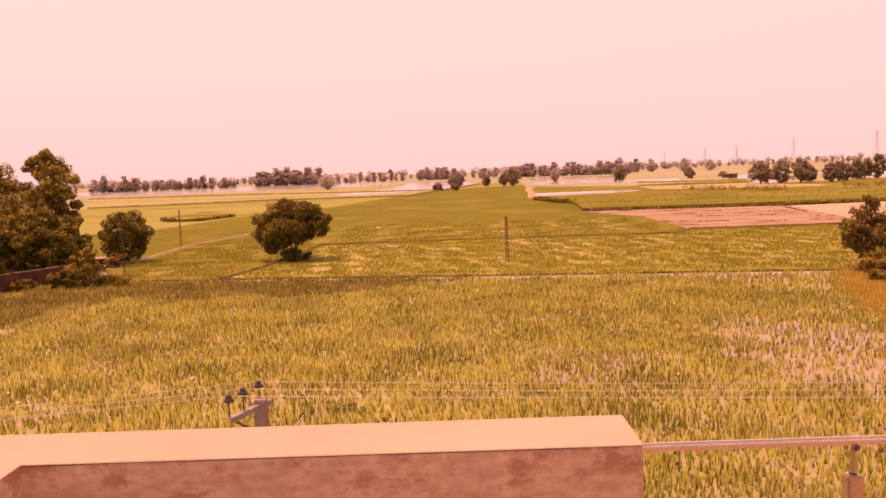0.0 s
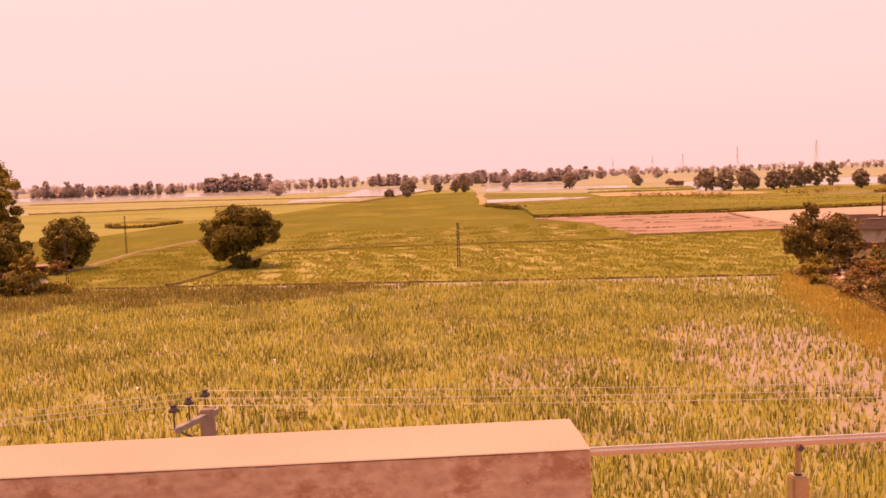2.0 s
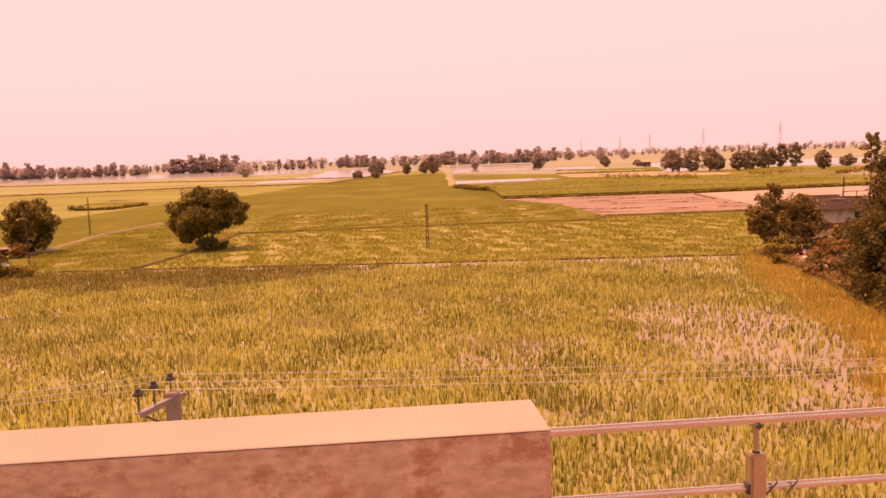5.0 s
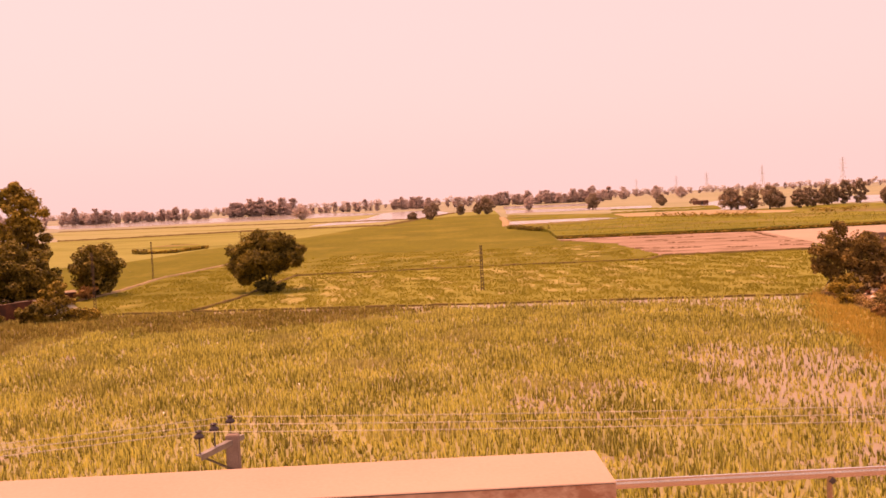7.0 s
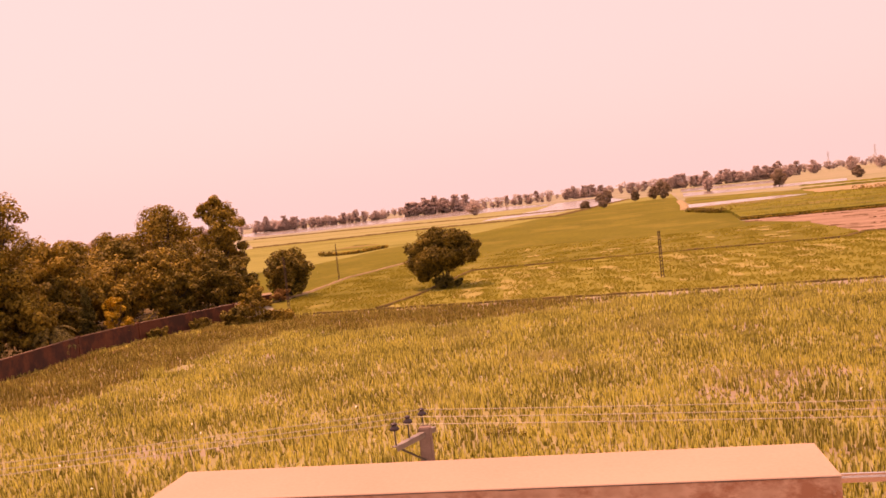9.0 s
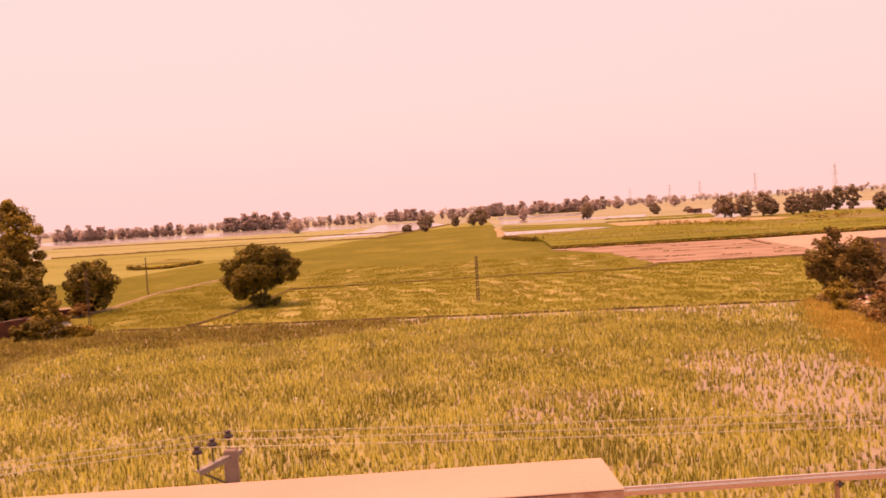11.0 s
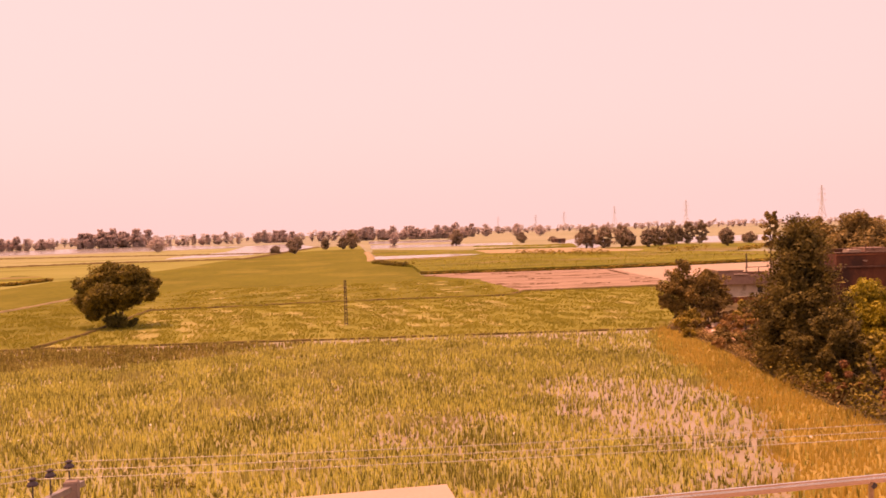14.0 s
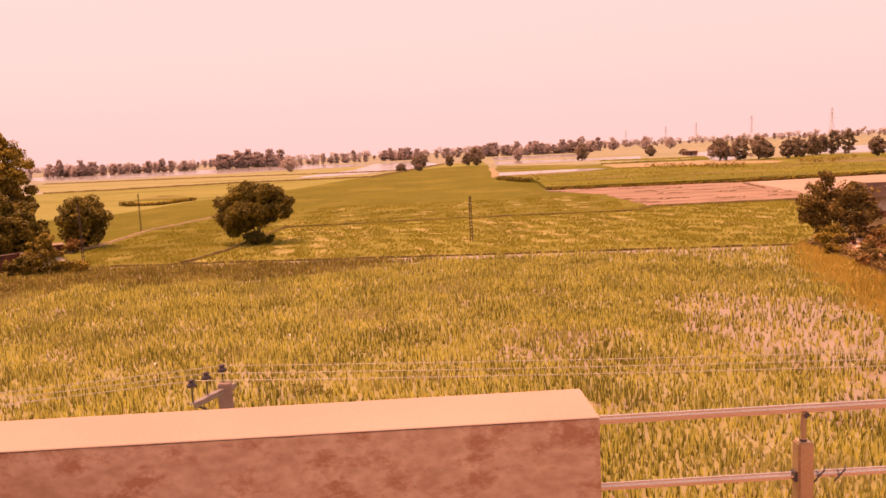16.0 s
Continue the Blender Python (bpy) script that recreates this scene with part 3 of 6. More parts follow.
BARE = ([(17.5, 60), (22, 63), (27, 60), (31, 57), (30, 46), (26.5, 41), (23.5, 36), (21.5, 36.5), (21, 41), (18, 46)], [(13.5, 37), (18, 36), (24, 39), (26, 37), (23, 33.5), (17, 34)],
        [(7, 57), (11, 53), (9, 44), (4, 47)], [(-20, 96.6), (7, 92), (40, 87), (38, 82), (10, 87.5), (-18, 91)], [(27, 85), (38, 81), (34, 71), (29, 75)])


def puddles():
    """Ragged puddles of bare mud, thickest in the bare stretches."""
    g, bm, made = random.Random(17), bmesh.new(), 0
    while made < 260:
        x, y = g.uniform(-45, 33), g.uniform(26, 92)
        hit = [bool(inside(list(p), np.array([x]), np.array([y]))[0]) for p in BARE]
        if not any(hit[:2]) and g.random() > (0.3 if hit[2] else 0.25 if hit[4] else 0.12 if hit[3] else 0.015):
            continue
        if inside(ORANGE, np.array([x]), np.array([y]))[0]:
            continue
        rx, ry = g.uniform(0.7, 2.6), g.uniform(0.5, 1.9)
        p = [g.uniform(0.55, 1.2) for _ in range(14)]
        bm.faces.new([bm.verts.new((x + rx * p[i] * math.cos(math.tau * i / 14), y + ry * p[i] * math.sin(math.tau * i / 14), 0.005 + 0.00006 * made)) for i in range(14)])
        made += 1
    return tagged(part("field_mud", bm, M["mud"]), "bare wet pinkish mud among the rice", "mud", "", "structure")


puddles()


def scraps():
    g, bm = random.Random(29), bmesh.new()
    for i in range(110):
        x, y = g.uniform(-40, 30), g.uniform(22, 88)
        w, z = g.uniform(0.03, 0.09), g.uniform(0.18, 0.34)
        a = g.uniform(0, math.tau)
        c, sn = math.cos(a) * w, math.sin(a) * w
        q = [(x - c, y - sn, z), (x + sn, y - c, z + w * 0.7), (x + c, y + sn, z + 0.02), (x - sn, y + c, z - w * 0.6)]
        bm.faces.new([bm.verts.new(p) for p in q])
    return tagged(part("white_scraps", bm, M["white"]), "tiny white scraps of litter caught among the rice", "litter", "", "stuff")


scraps()


def golden(x, y):
    """How far the rice has turned yellow, towards the village margin."""
    edge = np.interp(y, (16, 28, 33, 40, 43, 47, 53, 62, 70, 88), (17.5, 19.5, 21.3, 24.5, 26, 28.5, 29.7, 32, 33.5, 41))
    return np.clip((x - edge) / 1.6 + 0.4 + 1.2 * (waves(x, y, 3.5, 14) - 0.5), 0, 1) * np.clip((y - 26.5) / 2.5, 0, 1)


def paddy_density(x, y):
    d = 0.66 + 0.34 * np.clip((38 - y) / 8, 0, 1) + 0.3 * waves(x, y, 9.0, 5) - 0.15 * waves(x, y, 3.0, 6)
    d = np.where(y > 93.0 - 0.146 * x - 2.2, d * 0.25, d)
    for poly, share in zip(BARE, (0.52, 0.56, 0.82, 0.6, 0.5)):
        edge = inside(poly, x + 1.6 * (waves(x, y, 2.5, 8) - 0.5), y + 3.0 * (waves(x, y, 3.5, 9) - 0.5))
        d = np.where(edge, d * (share + 0.35 * (waves(x, y, 2.2, 12) - 0.5)), d)
    return d * (1 - 0.9 * golden(x, y)) * (1 - dull(x, y))


def dull(x, y):
    """Share of darkened rice: brown along the bund, toned for shade near the wall."""
    return np.where(inside(BAND, x + 5 * (waves(x, y, 4.0, 15) - 0.5), y + 5 * (waves(x, y, 5.0, 16) - 0.5)), 0.85, 0.0)


def paddy_height(x, y):
    return 0.65 + 0.6 * waves(x, y, 6.0, 11)


rice = part("rice_plants", blades(PADDY, 0.27, 4, 0.5, 0.085, 0.16, 21, paddy_density, paddy_height, 0.035, 0.3), M["rice"])
tagged(rice, "young rice in rows standing in shallow water", "rice", "", "stuff")
dull_rice = part("dull_rice", blades(BAND, 0.29, 4, 0.48, 0.085, 0.12, 25, lambda x, y: 0.9 * (dull(x, y) > 0), paddy_height, 0.025, 0.35), M["rice_dark"])
tagged(dull_rice, "brown-green rice near the bund, darkened for shade near the wall", "rice", "", "stuff")
weeds = part("yellowed_rice", blades([(19, 17), (20, 44), (27, 70), (38, 88)] + PADDY[9:], 0.26, 4, 0.46, 0.08, 0.12, 22, lambda x, y: golden(x, y) * (0.7 + 0.5 * waves(x, y, 5, 3)), paddy_height, 0.03), M["rice_dry"])
tagged(weeds, "golden yellowed rice and weeds along the paddy margin", "rice", "", "stuff")
young = part("young_rice", blades(SPARSE, 0.36, 5, 0.36, 0.05, 0.14, 23, lambda x, y: np.clip(1.5 * waves(x, y, 6.0, 31) + 0.5 * waves(x, y, 1.7, 32) - 0.35, 0, 1),
                                  lambda x, y: 0.6 + 0.5 * waves(x, y, 8, 2), 0.06, 0.8), M["rice_young"])
mixed_rice = part("young_rice", blades(MIXED, 0.5, 5, 0.36, 0.07, 0.2, 26, lambda x, y: np.clip(1.9 * waves(x, y, 7.0, 34) - 0.5, 0, 1), lambda x, y: 0.6 + 0.5 * waves(x, y, 8, 2), 0.08, 0.8), M["rice_young"])
tagged(mixed_rice, "scattered young rice beyond the second bund", "rice", "", "stuff")
SIDE = [(-47, 118), (-46, 129), (-46.5, 147), (-41.5, 172), (-22.8, 140.5), (-26, 115), (-29, 99.5), (-41, 101.5)]
side_rice = part("young_rice", blades(SIDE, 0.38, 5, 0.36, 0.05, 0.14, 24, lambda x, y: np.clip(1.9 * waves(x, y, 6.0, 33) - 0.2, 0, 1), lambda x, y: 0.6 + 0.5 * waves(x, y, 8, 2), 0.06, 0.8), M["rice_young"])
tagged(side_rice, "thin young rice beside the track", "rice", "", "stuff")
tagged(young, "thin patchy young rice beyond the bund", "rice", "", "stuff")


def seedling_patches():
    """Rough oblong patches of pale transplanted seedlings, in loose rows."""
    g = random.Random(41)
    bm, made = bmesh.new(), 0
    spots = [(g.uniform(-20, 34), y + g.uniform(-2, 2)) for y in (103, 110, 117, 124, 128, 134) for _ in range(13)]
    spots += [(g.uniform(36, 58), g.uniform(100, 138)) for _ in range(12)]
    spots += [(g.uniform(-20, 40), g.uniform(146, 186)) for _ in range(26)]
    for x, y in spots:
        if not any(inside(q, np.array([x]), np.array([y]))[0] for q in (SPARSE, MIXED)):
            continue
        w, d = g.uniform(0.5, 1.6), g.uniform(1.2, 3.8)
        p = [g.uniform(0.7, 1.15) for _ in range(12)]
        c = [(math.copysign(abs(math.cos(math.tau * i / 12)) ** 0.5, math.cos(math.tau * i / 12)), math.copysign(abs(math.sin(math.tau * i / 12)) ** 0.5, math.sin(math.tau * i / 12))) for i in range(12)]
        bm.faces.new([bm.verts.new((x + w * p[i] * c[i][0], y + d * p[i] * c[i][1], 0.0 + 0.0004 * made)) for i in range(12)])
        made += 1
    return tagged(part("field_seedlings", bm, M["seedlings"]), "pale oblong patches of drying seedlings", "field", "fields of the plain", "structure")


seedling_patches()


def clods(name, lines, label, seed):
    """Broken ridges of dark turned soil along lines."""
    g, bm = random.Random(seed), bmesh.new()
    for (x0, y0), (x1, y1), size in lines:
        n = max(3, int(math.hypot(x1 - x0, y1 - y0) / (size * 0.9)))
        for k in range(n):
            f = (k + g.uniform(-0.4, 0.4)) / n
            x, y = x0 + (x1 - x0) * f + g.gauss(0, size * 0.3), y0 + (y1 - y0) * f + g.gauss(0, size * 0.5)
            r, h = size * g.uniform(0.3, 0.9), g.uniform(0.06, 0.2)
            lo = [bm.verts.new((x + 1.6 * r * math.cos(a) * g.uniform(0.7, 1.2), y + r * math.sin(a) * g.uniform(0.7, 1.2), -0.1)) for a in (0, 1, 2.1, 3.1, 4.2, 5.3)]
            hi = [bm.verts.new((v.co.x * 0.45 + x * 0.55, v.co.y * 0.45 + y * 0.55, h * g.uniform(0.6, 1.1))) for v in lo]
            for i in range(6):
                bm.faces.new((lo[i], lo[(i + 1) % 6], hi[(i + 1) % 6], hi[i]))
            bm.faces.new(hi)
    return tagged(part(name, bm, M["turned"]), label, "soil", "", "stuff")


clods("turned_soil", [((53, 192), (57, 190), 0.9), ((55, 181), (60, 180), 0.9), ((62, 198), (66, 197), 0.8), ((44, 168), (48, 167), 1.1), ((43.5, 158), (48, 157), 1.1), ((65, 187), (69, 186), 0.8),
                      ((34.5, 207), (38, 206), 0.7), ((43, 211), (47, 210), 0.7), ((67, 178), (71, 177), 0.7), ((74, 190), (78, 189), 0.8), ((75, 170), (79, 169), 0.7), ((44, 149.5), (68, 147.5), 0.6),
                      ((50, 165), (56, 164), 0.6), ((52, 205), (58, 204), 0.6), ((60, 160), (65, 159), 0.6), ((70, 160), (74, 159), 0.6), ((83, 204), (79, 182), 0.4)],
      "dark broken ridges of turned soil on bare ground", 71)
tall_crop = part("tall_crop", blades([(32, 300), (40, 259), (36.5, 219), (86, 213), (140, 220), (168, 262), (140, 310), (87, 338), (65, 320), (34, 309)], 1.3, 5, 1.15, 0.3, 0.7, 72,
                                     lambda x, y: 0.35 + 0.65 * waves(x * 0.3, y, 9.0, 73), lambda x, y: 0.75 + 0.4 * waves(x * 0.3, y, 14, 74), 0.3, 0.6), M["rice_young"])
tagged(tall_crop, "tall rank green crop with uneven tops", "crop", "", "stuff")
sheet("field_bare_earth", ragged([(42.8, 85.5), (41.2, 74), (38.2, 62), (42, 62), (46, 68), (49, 76), (51, 84), (47, 87)], 66, 1.2, 0.5), 0.012, M["red_earth"], "bare reddish earth below the corner tree")


# ---- trees and shrubs ----
def leaf_cloud(centres, radii, per, size, seed, flat=0.75, streak=0.5, slim=0.55):
    """Leaves round clump centres drawn out along sprays that rise outwards, as small pointed quads."""
    g = np.random.default_rng(seed)
    mid = centres.mean(axis=0)
    axis = (centres - mid) * (1, 1, 0.4)
    axis /= np.linalg.norm(axis, axis=1, keepdims=True) + 1e-6
    axis = axis * 0.8 + g.normal(0, 0.35, axis.shape) + (0, 0, 0.55)
    axis /= np.linalg.norm(axis, axis=1, keepdims=True)
    c, ax = np.repeat(centres, per, axis=0), np.repeat(axis, per, axis=0)
    r = np.repeat(radii, per)
    n = len(c)
    d = g.normal(0, 1, (n, 3))
    d /= np.linalg.norm(d, axis=1, keepdims=True)
    along = g.uniform(-0.6, 1.0, n) * (1 + streak)
    taper = np.clip(1.15 - 0.75 * np.maximum(along, 0) / (1 + streak) * min(1, streak * 1.4), 0.15, 1.0)
    p = c + d * (r * taper * g.uniform(0.3, 1.0, n) ** 0.4)[:, None] * (1, 1, flat) + ax * (r * along * min(1.0, streak))[:, None]
    nor = d + g.normal(0, 0.5, (n, 3)) + (0, 0, 0.55)
    nor /= np.linalg.norm(nor, axis=1, keepdims=True)
    t = np.cross(nor, g.normal(0, 0.7, (n, 3)) + ax)
    t = np.cross(t, nor)
    t /= np.linalg.norm(t, axis=1, keepdims=True) + 1e-6
    s = np.cross(nor, t)
    L = (size * g.uniform(0.6, 1.4, n))[:, None]
    W = L * slim
    co = np.stack((p - t * L / 2, p + s * W / 2 + nor * L * 0.08, p + t * L / 2, p - s * W / 2 + nor * L * 0.08), 1)
    return co.reshape(-1, 3), 4


def lobe_clumps(lobes, k, seed):
    """Clump centres and sizes over given lobes (x, y, z, radius)."""
    g = np.random.default_rng(seed)
    cs, rs = [], []
    for i in range(k):
        x, y, z, lr = lobes[i % len(lobes)]
        d = g.normal(0, 1, 3)
        d /= np.linalg.norm(d)
        f = g.uniform(0.3, 0.88)
        cs.append((x + d[0] * lr * f, y + d[1] * lr * f, z + d[2] * lr * f * 0.8))
        rs.append(lr * g.uniform(0.3, 0.55))
    return np.array(cs), np.array(rs)


def crown_clumps(h, r, low, k, seed, shape):
    """Clump centres and sizes for a crown of several lobes between heights low and h."""
    g = np.random.default_rng(seed)
    cs, rs = [], []
    if shape in ("cone", "tall"):
        while len(cs) < k:
            u = g.random()
            z = low + (h - low) * u
            w = r * (1.05 - u) ** 0.85 * (0.6 + 0.4 * min(1, u * 5)) if shape == "cone" else r * (0.6 + 0.4 * math.sin(math.pi * min(1, u * 1.15)))
            a = g.uniform(0, math.tau)
            q = w * g.uniform(0.15, 1.0) ** 0.5 * g.uniform(0.7, 1.0)
            cr = r * g.uniform(0.18, 0.30)
            cs.append((q * math.cos(a), q * math.sin(a), min(z, h - cr * 0.5)))
            rs.append(cr)
        return np.array(cs), np.array(rs)
    n = max(9, k // 5)
    lobes = []
    for i in range(n):
        u = (i + 0.5) / n
        a = i * 2.4 + g.uniform(-0.4, 0.4)
        lr = r * g.uniform(0.34, 0.50)
        wide = math.sqrt(max(0.0, 1 - max(0.0, (u - 0.35) / 0.65) ** 2)) * (0.58 + 0.42 * min(1, u * 2.4))
        if shape == "vase":
            lr = r * g.uniform(0.26, 0.38)
            wide = float(np.interp(u, (0, 0.2, 0.5, 0.8, 1.0), (0.55, 0.88, 1.0, 0.95, 0.6)))
        q = max(0.0, r * wide - lr * 0.8) * g.uniform(0.8, 1.0) if i < n - 1 else 0.0
        z = low + lr * 0.45 + (h - low - lr * 1.15) * u
        lobes.append((q * math.cos(a), q * math.sin(a), z, lr))
    for i in range(k):
        x, y, z, lr = lobes[i % n]
        d = g.normal(0, 1, 3)
        d /= np.linalg.norm(d)
        d[2] = abs(d[2]) if g.random() < 0.45 else d[2]
        f = g.uniform(0.4, 0.85)
        cs.append((x + d[0] * lr * f, y + d[1] * lr * f, max(low * 0.8, z + d[2] * lr * f * 0.85)))
        rs.append(lr * g.uniform(0.32, 0.55))
    return np.array(cs), np.array(rs)


def tree(name, x, y, h, r, leaf, label, low=None, clumps=34, per=110, size=0.32, seed=1, shape="round", trunk=None, category="tree", group="", stems=1, squash=1.0, streak=0.5, slim=0.55, lobes=None):
    g = random.Random(seed * 7 + 1)
    low = h * 0.22 if low is None else low
    trunk = trunk or max(0.12, h * 0.022)
    e = thing(name, pose(x, y, -0.1, 0, 0, 0 if lobes else g.uniform(0, 360)), label, category, group)
    cs, rs = lobe_clumps(lobes, clumps, seed) if lobes else crown_clumps(h, r, low, clumps, seed, shape)
    cs[:, 1] *= squash
    bm = bmesh.new()
    for s in range(stems):
        lean = Vector((g.uniform(-1, 1), g.uniform(-1, 1), 0)) * (0.05 * h if stems == 1 else 0.14 * h)
        top = h * (0.88 if shape in ("cone", "tall") else 0.62)
        rings = [((0, 0, 0), trunk * 1.5), (lean * 0.1 + Vector((0, 0, top * 0.06)), trunk * 1.05)]
        rings += [(lean * f + Vector((g.uniform(-1, 1), g.uniform(-1, 1), 0)) * trunk * 0.4 + Vector((0, 0, top * f)), trunk * (1.02 - 0.85 * f)) for f in (0.25, 0.5, 0.75, 1.0)]
        tube(bm, rings, 8)
        order = sorted(range(len(cs)), key=lambda i: g.random())[:max(4, 11 // stems)]
        for i in order:
            end = Vector(cs[i])
            f = min(0.95, max(0.25, end.z / top * 0.62))
            start = lean * f + Vector((0, 0, top * f))
            mid = start.lerp(end, 0.5) + Vector((0, 0, -0.04 * h))
            tube(bm, [(start, trunk * 0.45), (mid, trunk * 0.28), (end, trunk * 0.1)], 5)
    part("trunk", bm, M["bark"], e, "", True)
    part("crown", leaf_cloud(cs, rs, per, size, seed + 500, streak=streak, slim=slim), leaf, e)
    return e


LONE_CROWN = [(-4.2, 0, 5.9, 2.0), (-4.5, 0.5, 4.1, 1.7), (-3.6, -0.8, 2.8, 1.5), (-2.4, 0.8, 7.2, 2.0), (-0.6, 0, 7.6, 1.8), (1.2, -0.5, 7.3, 1.9), (2.9, 0.4, 6.9, 1.8),
              (4.1, 0, 6.3, 1.6), (3.7, -0.6, 4.9, 1.6), (1.6, -1.5, 5.2, 2.0), (-0.8, -1.8, 5.2, 2.1), (-2.4, -1.6, 4.2, 1.9), (0, 2, 5.6, 2.4), (-2.5, 2.2, 5.0, 2.4),
              (2.4, 2, 5.6, 2.2), (4.2, 0.3, 4.2, 1.0), (-1.4, -0.6, 3.0, 1.3), (2.0, 0.2, 3.8, 1.4), (-2.6, 0.6, 2.6, 1.3), (0.4, -0.8, 3.6, 1.4), (-3.3, -0.3, 2.0, 1.0),
              (-1.7, -1.0, 2.4, 0.9), (-4.6, 0.2, 3.0, 1.0), (5.0, 0.2, 6.0, 0.9), (-1.2, 0.4, 8.5, 0.9), (2.0, 0.2, 8.2, 0.8)]
LONE_CROWN = [(x * 0.93, y, z * 0.98, r * 0.94) for x, y, z, r in LONE_CROWN]
tree("broadleaf_tree", -22.5, 117.2, 9.2, 6.3, M["leaf_hero"], "round dark green broadleaf tree standing alone in the fields", clumps=520, per=120, size=0.3, seed=4, stems=7, trunk=0.1, streak=0.3,
     lobes=LONE_CROWN)
tree("low_shrub", -22.3, 115.6, 2.1, 2.3, M["leaf_dark"], "low dark bush at the foot of the lone tree", low=0.1, clumps=40, per=90, size=0.26, seed=47, category="shrub", squash=0.7)

# grove behind the brick wall
GROVE = (
    (-49.3, 123.6, 8.2, 3.8, "leaf_hero", 0.4, 54, "round", "round grey-green tree by the field track"),
    (-55.2, 113.5, 17.3, 3.9, "leaf_warm", 12.0, 44, "round", "tall dark tree with an open crown above the grove"),
    (-66.7, 118.5, 16.9, 5.9, "leaf_warm", 6.0, 64, "round", "broad dark green tree within the grove"),
    (-74.0, 114.0, 14.0, 5.0, "leaf_warm", 4.0, 34, "round", "olive green tree at the back of the grove"),
    (-63.6, 97.5, 10.3, 5.0, "leaf_warm", 1.2, 44, "round", "dense olive tree behind the brick wall"),
    (-57.8, 101.5, 10.6, 4.6, "leaf_warm", 1.2, 44, "round", "dense olive tree behind the brick wall"),
    (-52.6, 105.0, 9.4, 4.2, "leaf", 1.0, 40, "round", "dark mango tree behind the brick wall"),
    (-51.5, 109.5, 8.2, 3.2, "leaf", 0.8, 30, "round", "dark mango tree behind the brick wall"),
    (-64.3, 76.5, 19.8, 5.0, "leaf_warm", 8.0, 64, "round", "very tall dark tree towering over the grove"),
    (-66.5, 70.0, 17.0, 5.5, "leaf", 3.0, 44, "round", "large dark tree within the grove"),
    (-64.5, 88.0, 13.0, 4.6, "leaf_warm", 1.5, 50, "round", "dark green tree behind the brick wall"),
    (-60.6, 77.4, 7.8, 3.3, "leaf_warm", 1.0, 44, "round", "light olive tree leaning over the wall"),
    (-63.0, 62.0, 11.0, 4.6, "leaf", 0.8, 40, "round", "dark tree behind the brick wall"),
    (-70.0, 95.0, 12.5, 5.0, "leaf", 1.5, 40, "round", "dark green tree within the grove"),
    (-62.5, 95.0, 8.0, 3.6, "leaf_warm", 0.6, 34, "round", "dense olive tree behind the brick wall"),
    (-55.0, 98.5, 7.5, 3.2, "leaf", 0.5, 30, "round", "dark mango tree behind the brick wall"),
    (-60.0, 108.0, 11.0, 4.5, "leaf", 0.8, 36, "round", "dark mango tree within the grove"),
    (-63.5, 85.5, 9.0, 3.4, "leaf", 0.5, 30, "round", "dark tree behind the brick wall"),
    (-61.8, 70.5, 5.5, 3.0, "leaf", 0.4, 30, "round", "low dark tree behind the brick wall"),
    (-61.2, 65.5, 6.0, 3.2, "leaf", 0.4, 30, "round", "low dark tree behind the brick wall"),
    (-62.0, 58.5, 6.5, 3.4, "leaf", 0.4, 30, "round", "low dark tree behind the brick wall"),
    (-72.0, 102.0, 13.0, 5.0, "leaf_warm", 1.5, 44, "round", "broad olive tree within the grove"),
    (-67.5, 106.0, 12.6, 4.8, "leaf", 1.5, 44, "round", "dark green tree within the grove"),
    (-80.0, 102.0, 13.5, 5.5, "leaf", 1.5, 36, "round", "dark green tree at the back of the grove"),
)
for k, (x, y, h, r, leaf, low, n, shape, label) in enumerate(GROVE):
    tree("grove_tree", x, y, h, r * 1.22, M[leaf], label, low=max(low * 0.5, 1.9 if x > -63 and y < 104 else 0), clumps=int(n * 2.6), per=140, size=0.38, streak=0.15, seed=20 + k, shape=shape, group="grove trees")
tree("cypress", -57.3, 83.0, 6.9, 1.05, M["leaf_dark"], "slim dark cypress rising behind the wall", low=0.4, clumps=90, per=140, size=0.24, seed=41, shape="cone", streak=1.2)
tree("yellow_shrub", -55.7, 86.4, 5.9, 2.1, M["leaf_gold"], "golden yellow shrub behind the brick wall", low=0.8, clumps=40, per=90, size=0.24, seed=42, streak=0.2, category="shrub")
tree("field_shrub", -42.8, 95.4, 5.0, 2.3, M["leaf_warm"], "olive bush growing at the wall's end", low=0.2, clumps=50, per=110, size=0.27, seed=43, streak=0.2, category="shrub")
tree("low_shrub", -44.6, 94.0, 2.6, 2.3, M["leaf"], "low dark bush at the wall foot", low=0.1, clumps=34, per=100, size=0.26, seed=44, category="shrub", squash=0.7)
tree("low_shrub", -39.9, 95.2, 1.8, 2.5, M["leaf_warm"], "low olive bush by the bund", low=0.1, clumps=30, per=90, size=0.26, seed=45, category="shrub", squash=0.7)
tree("low_shrub", -49.4, 93.6, 1.6, 2.0, M["leaf"], "low dark bush at the wall foot", low=0.1, clumps=30, per=90, size=0.26, seed=46, category="shrub", squash=0.7)

tree("low_shrub", -52.3, 88.6, 1.4, 1.7, M["leaf"], "low dark bush at the wall foot", low=0.1, clumps=24, per=80, size=0.26, seed=48, category="shrub", squash=0.7)
tree("low_shrub", -46.0, 97.6, 2.4, 2.0, M["leaf_warm"], "low olive bush by the wall end", low=0.1, clumps=30, per=90, size=0.26, seed=49, category="shrub", squash=0.7)
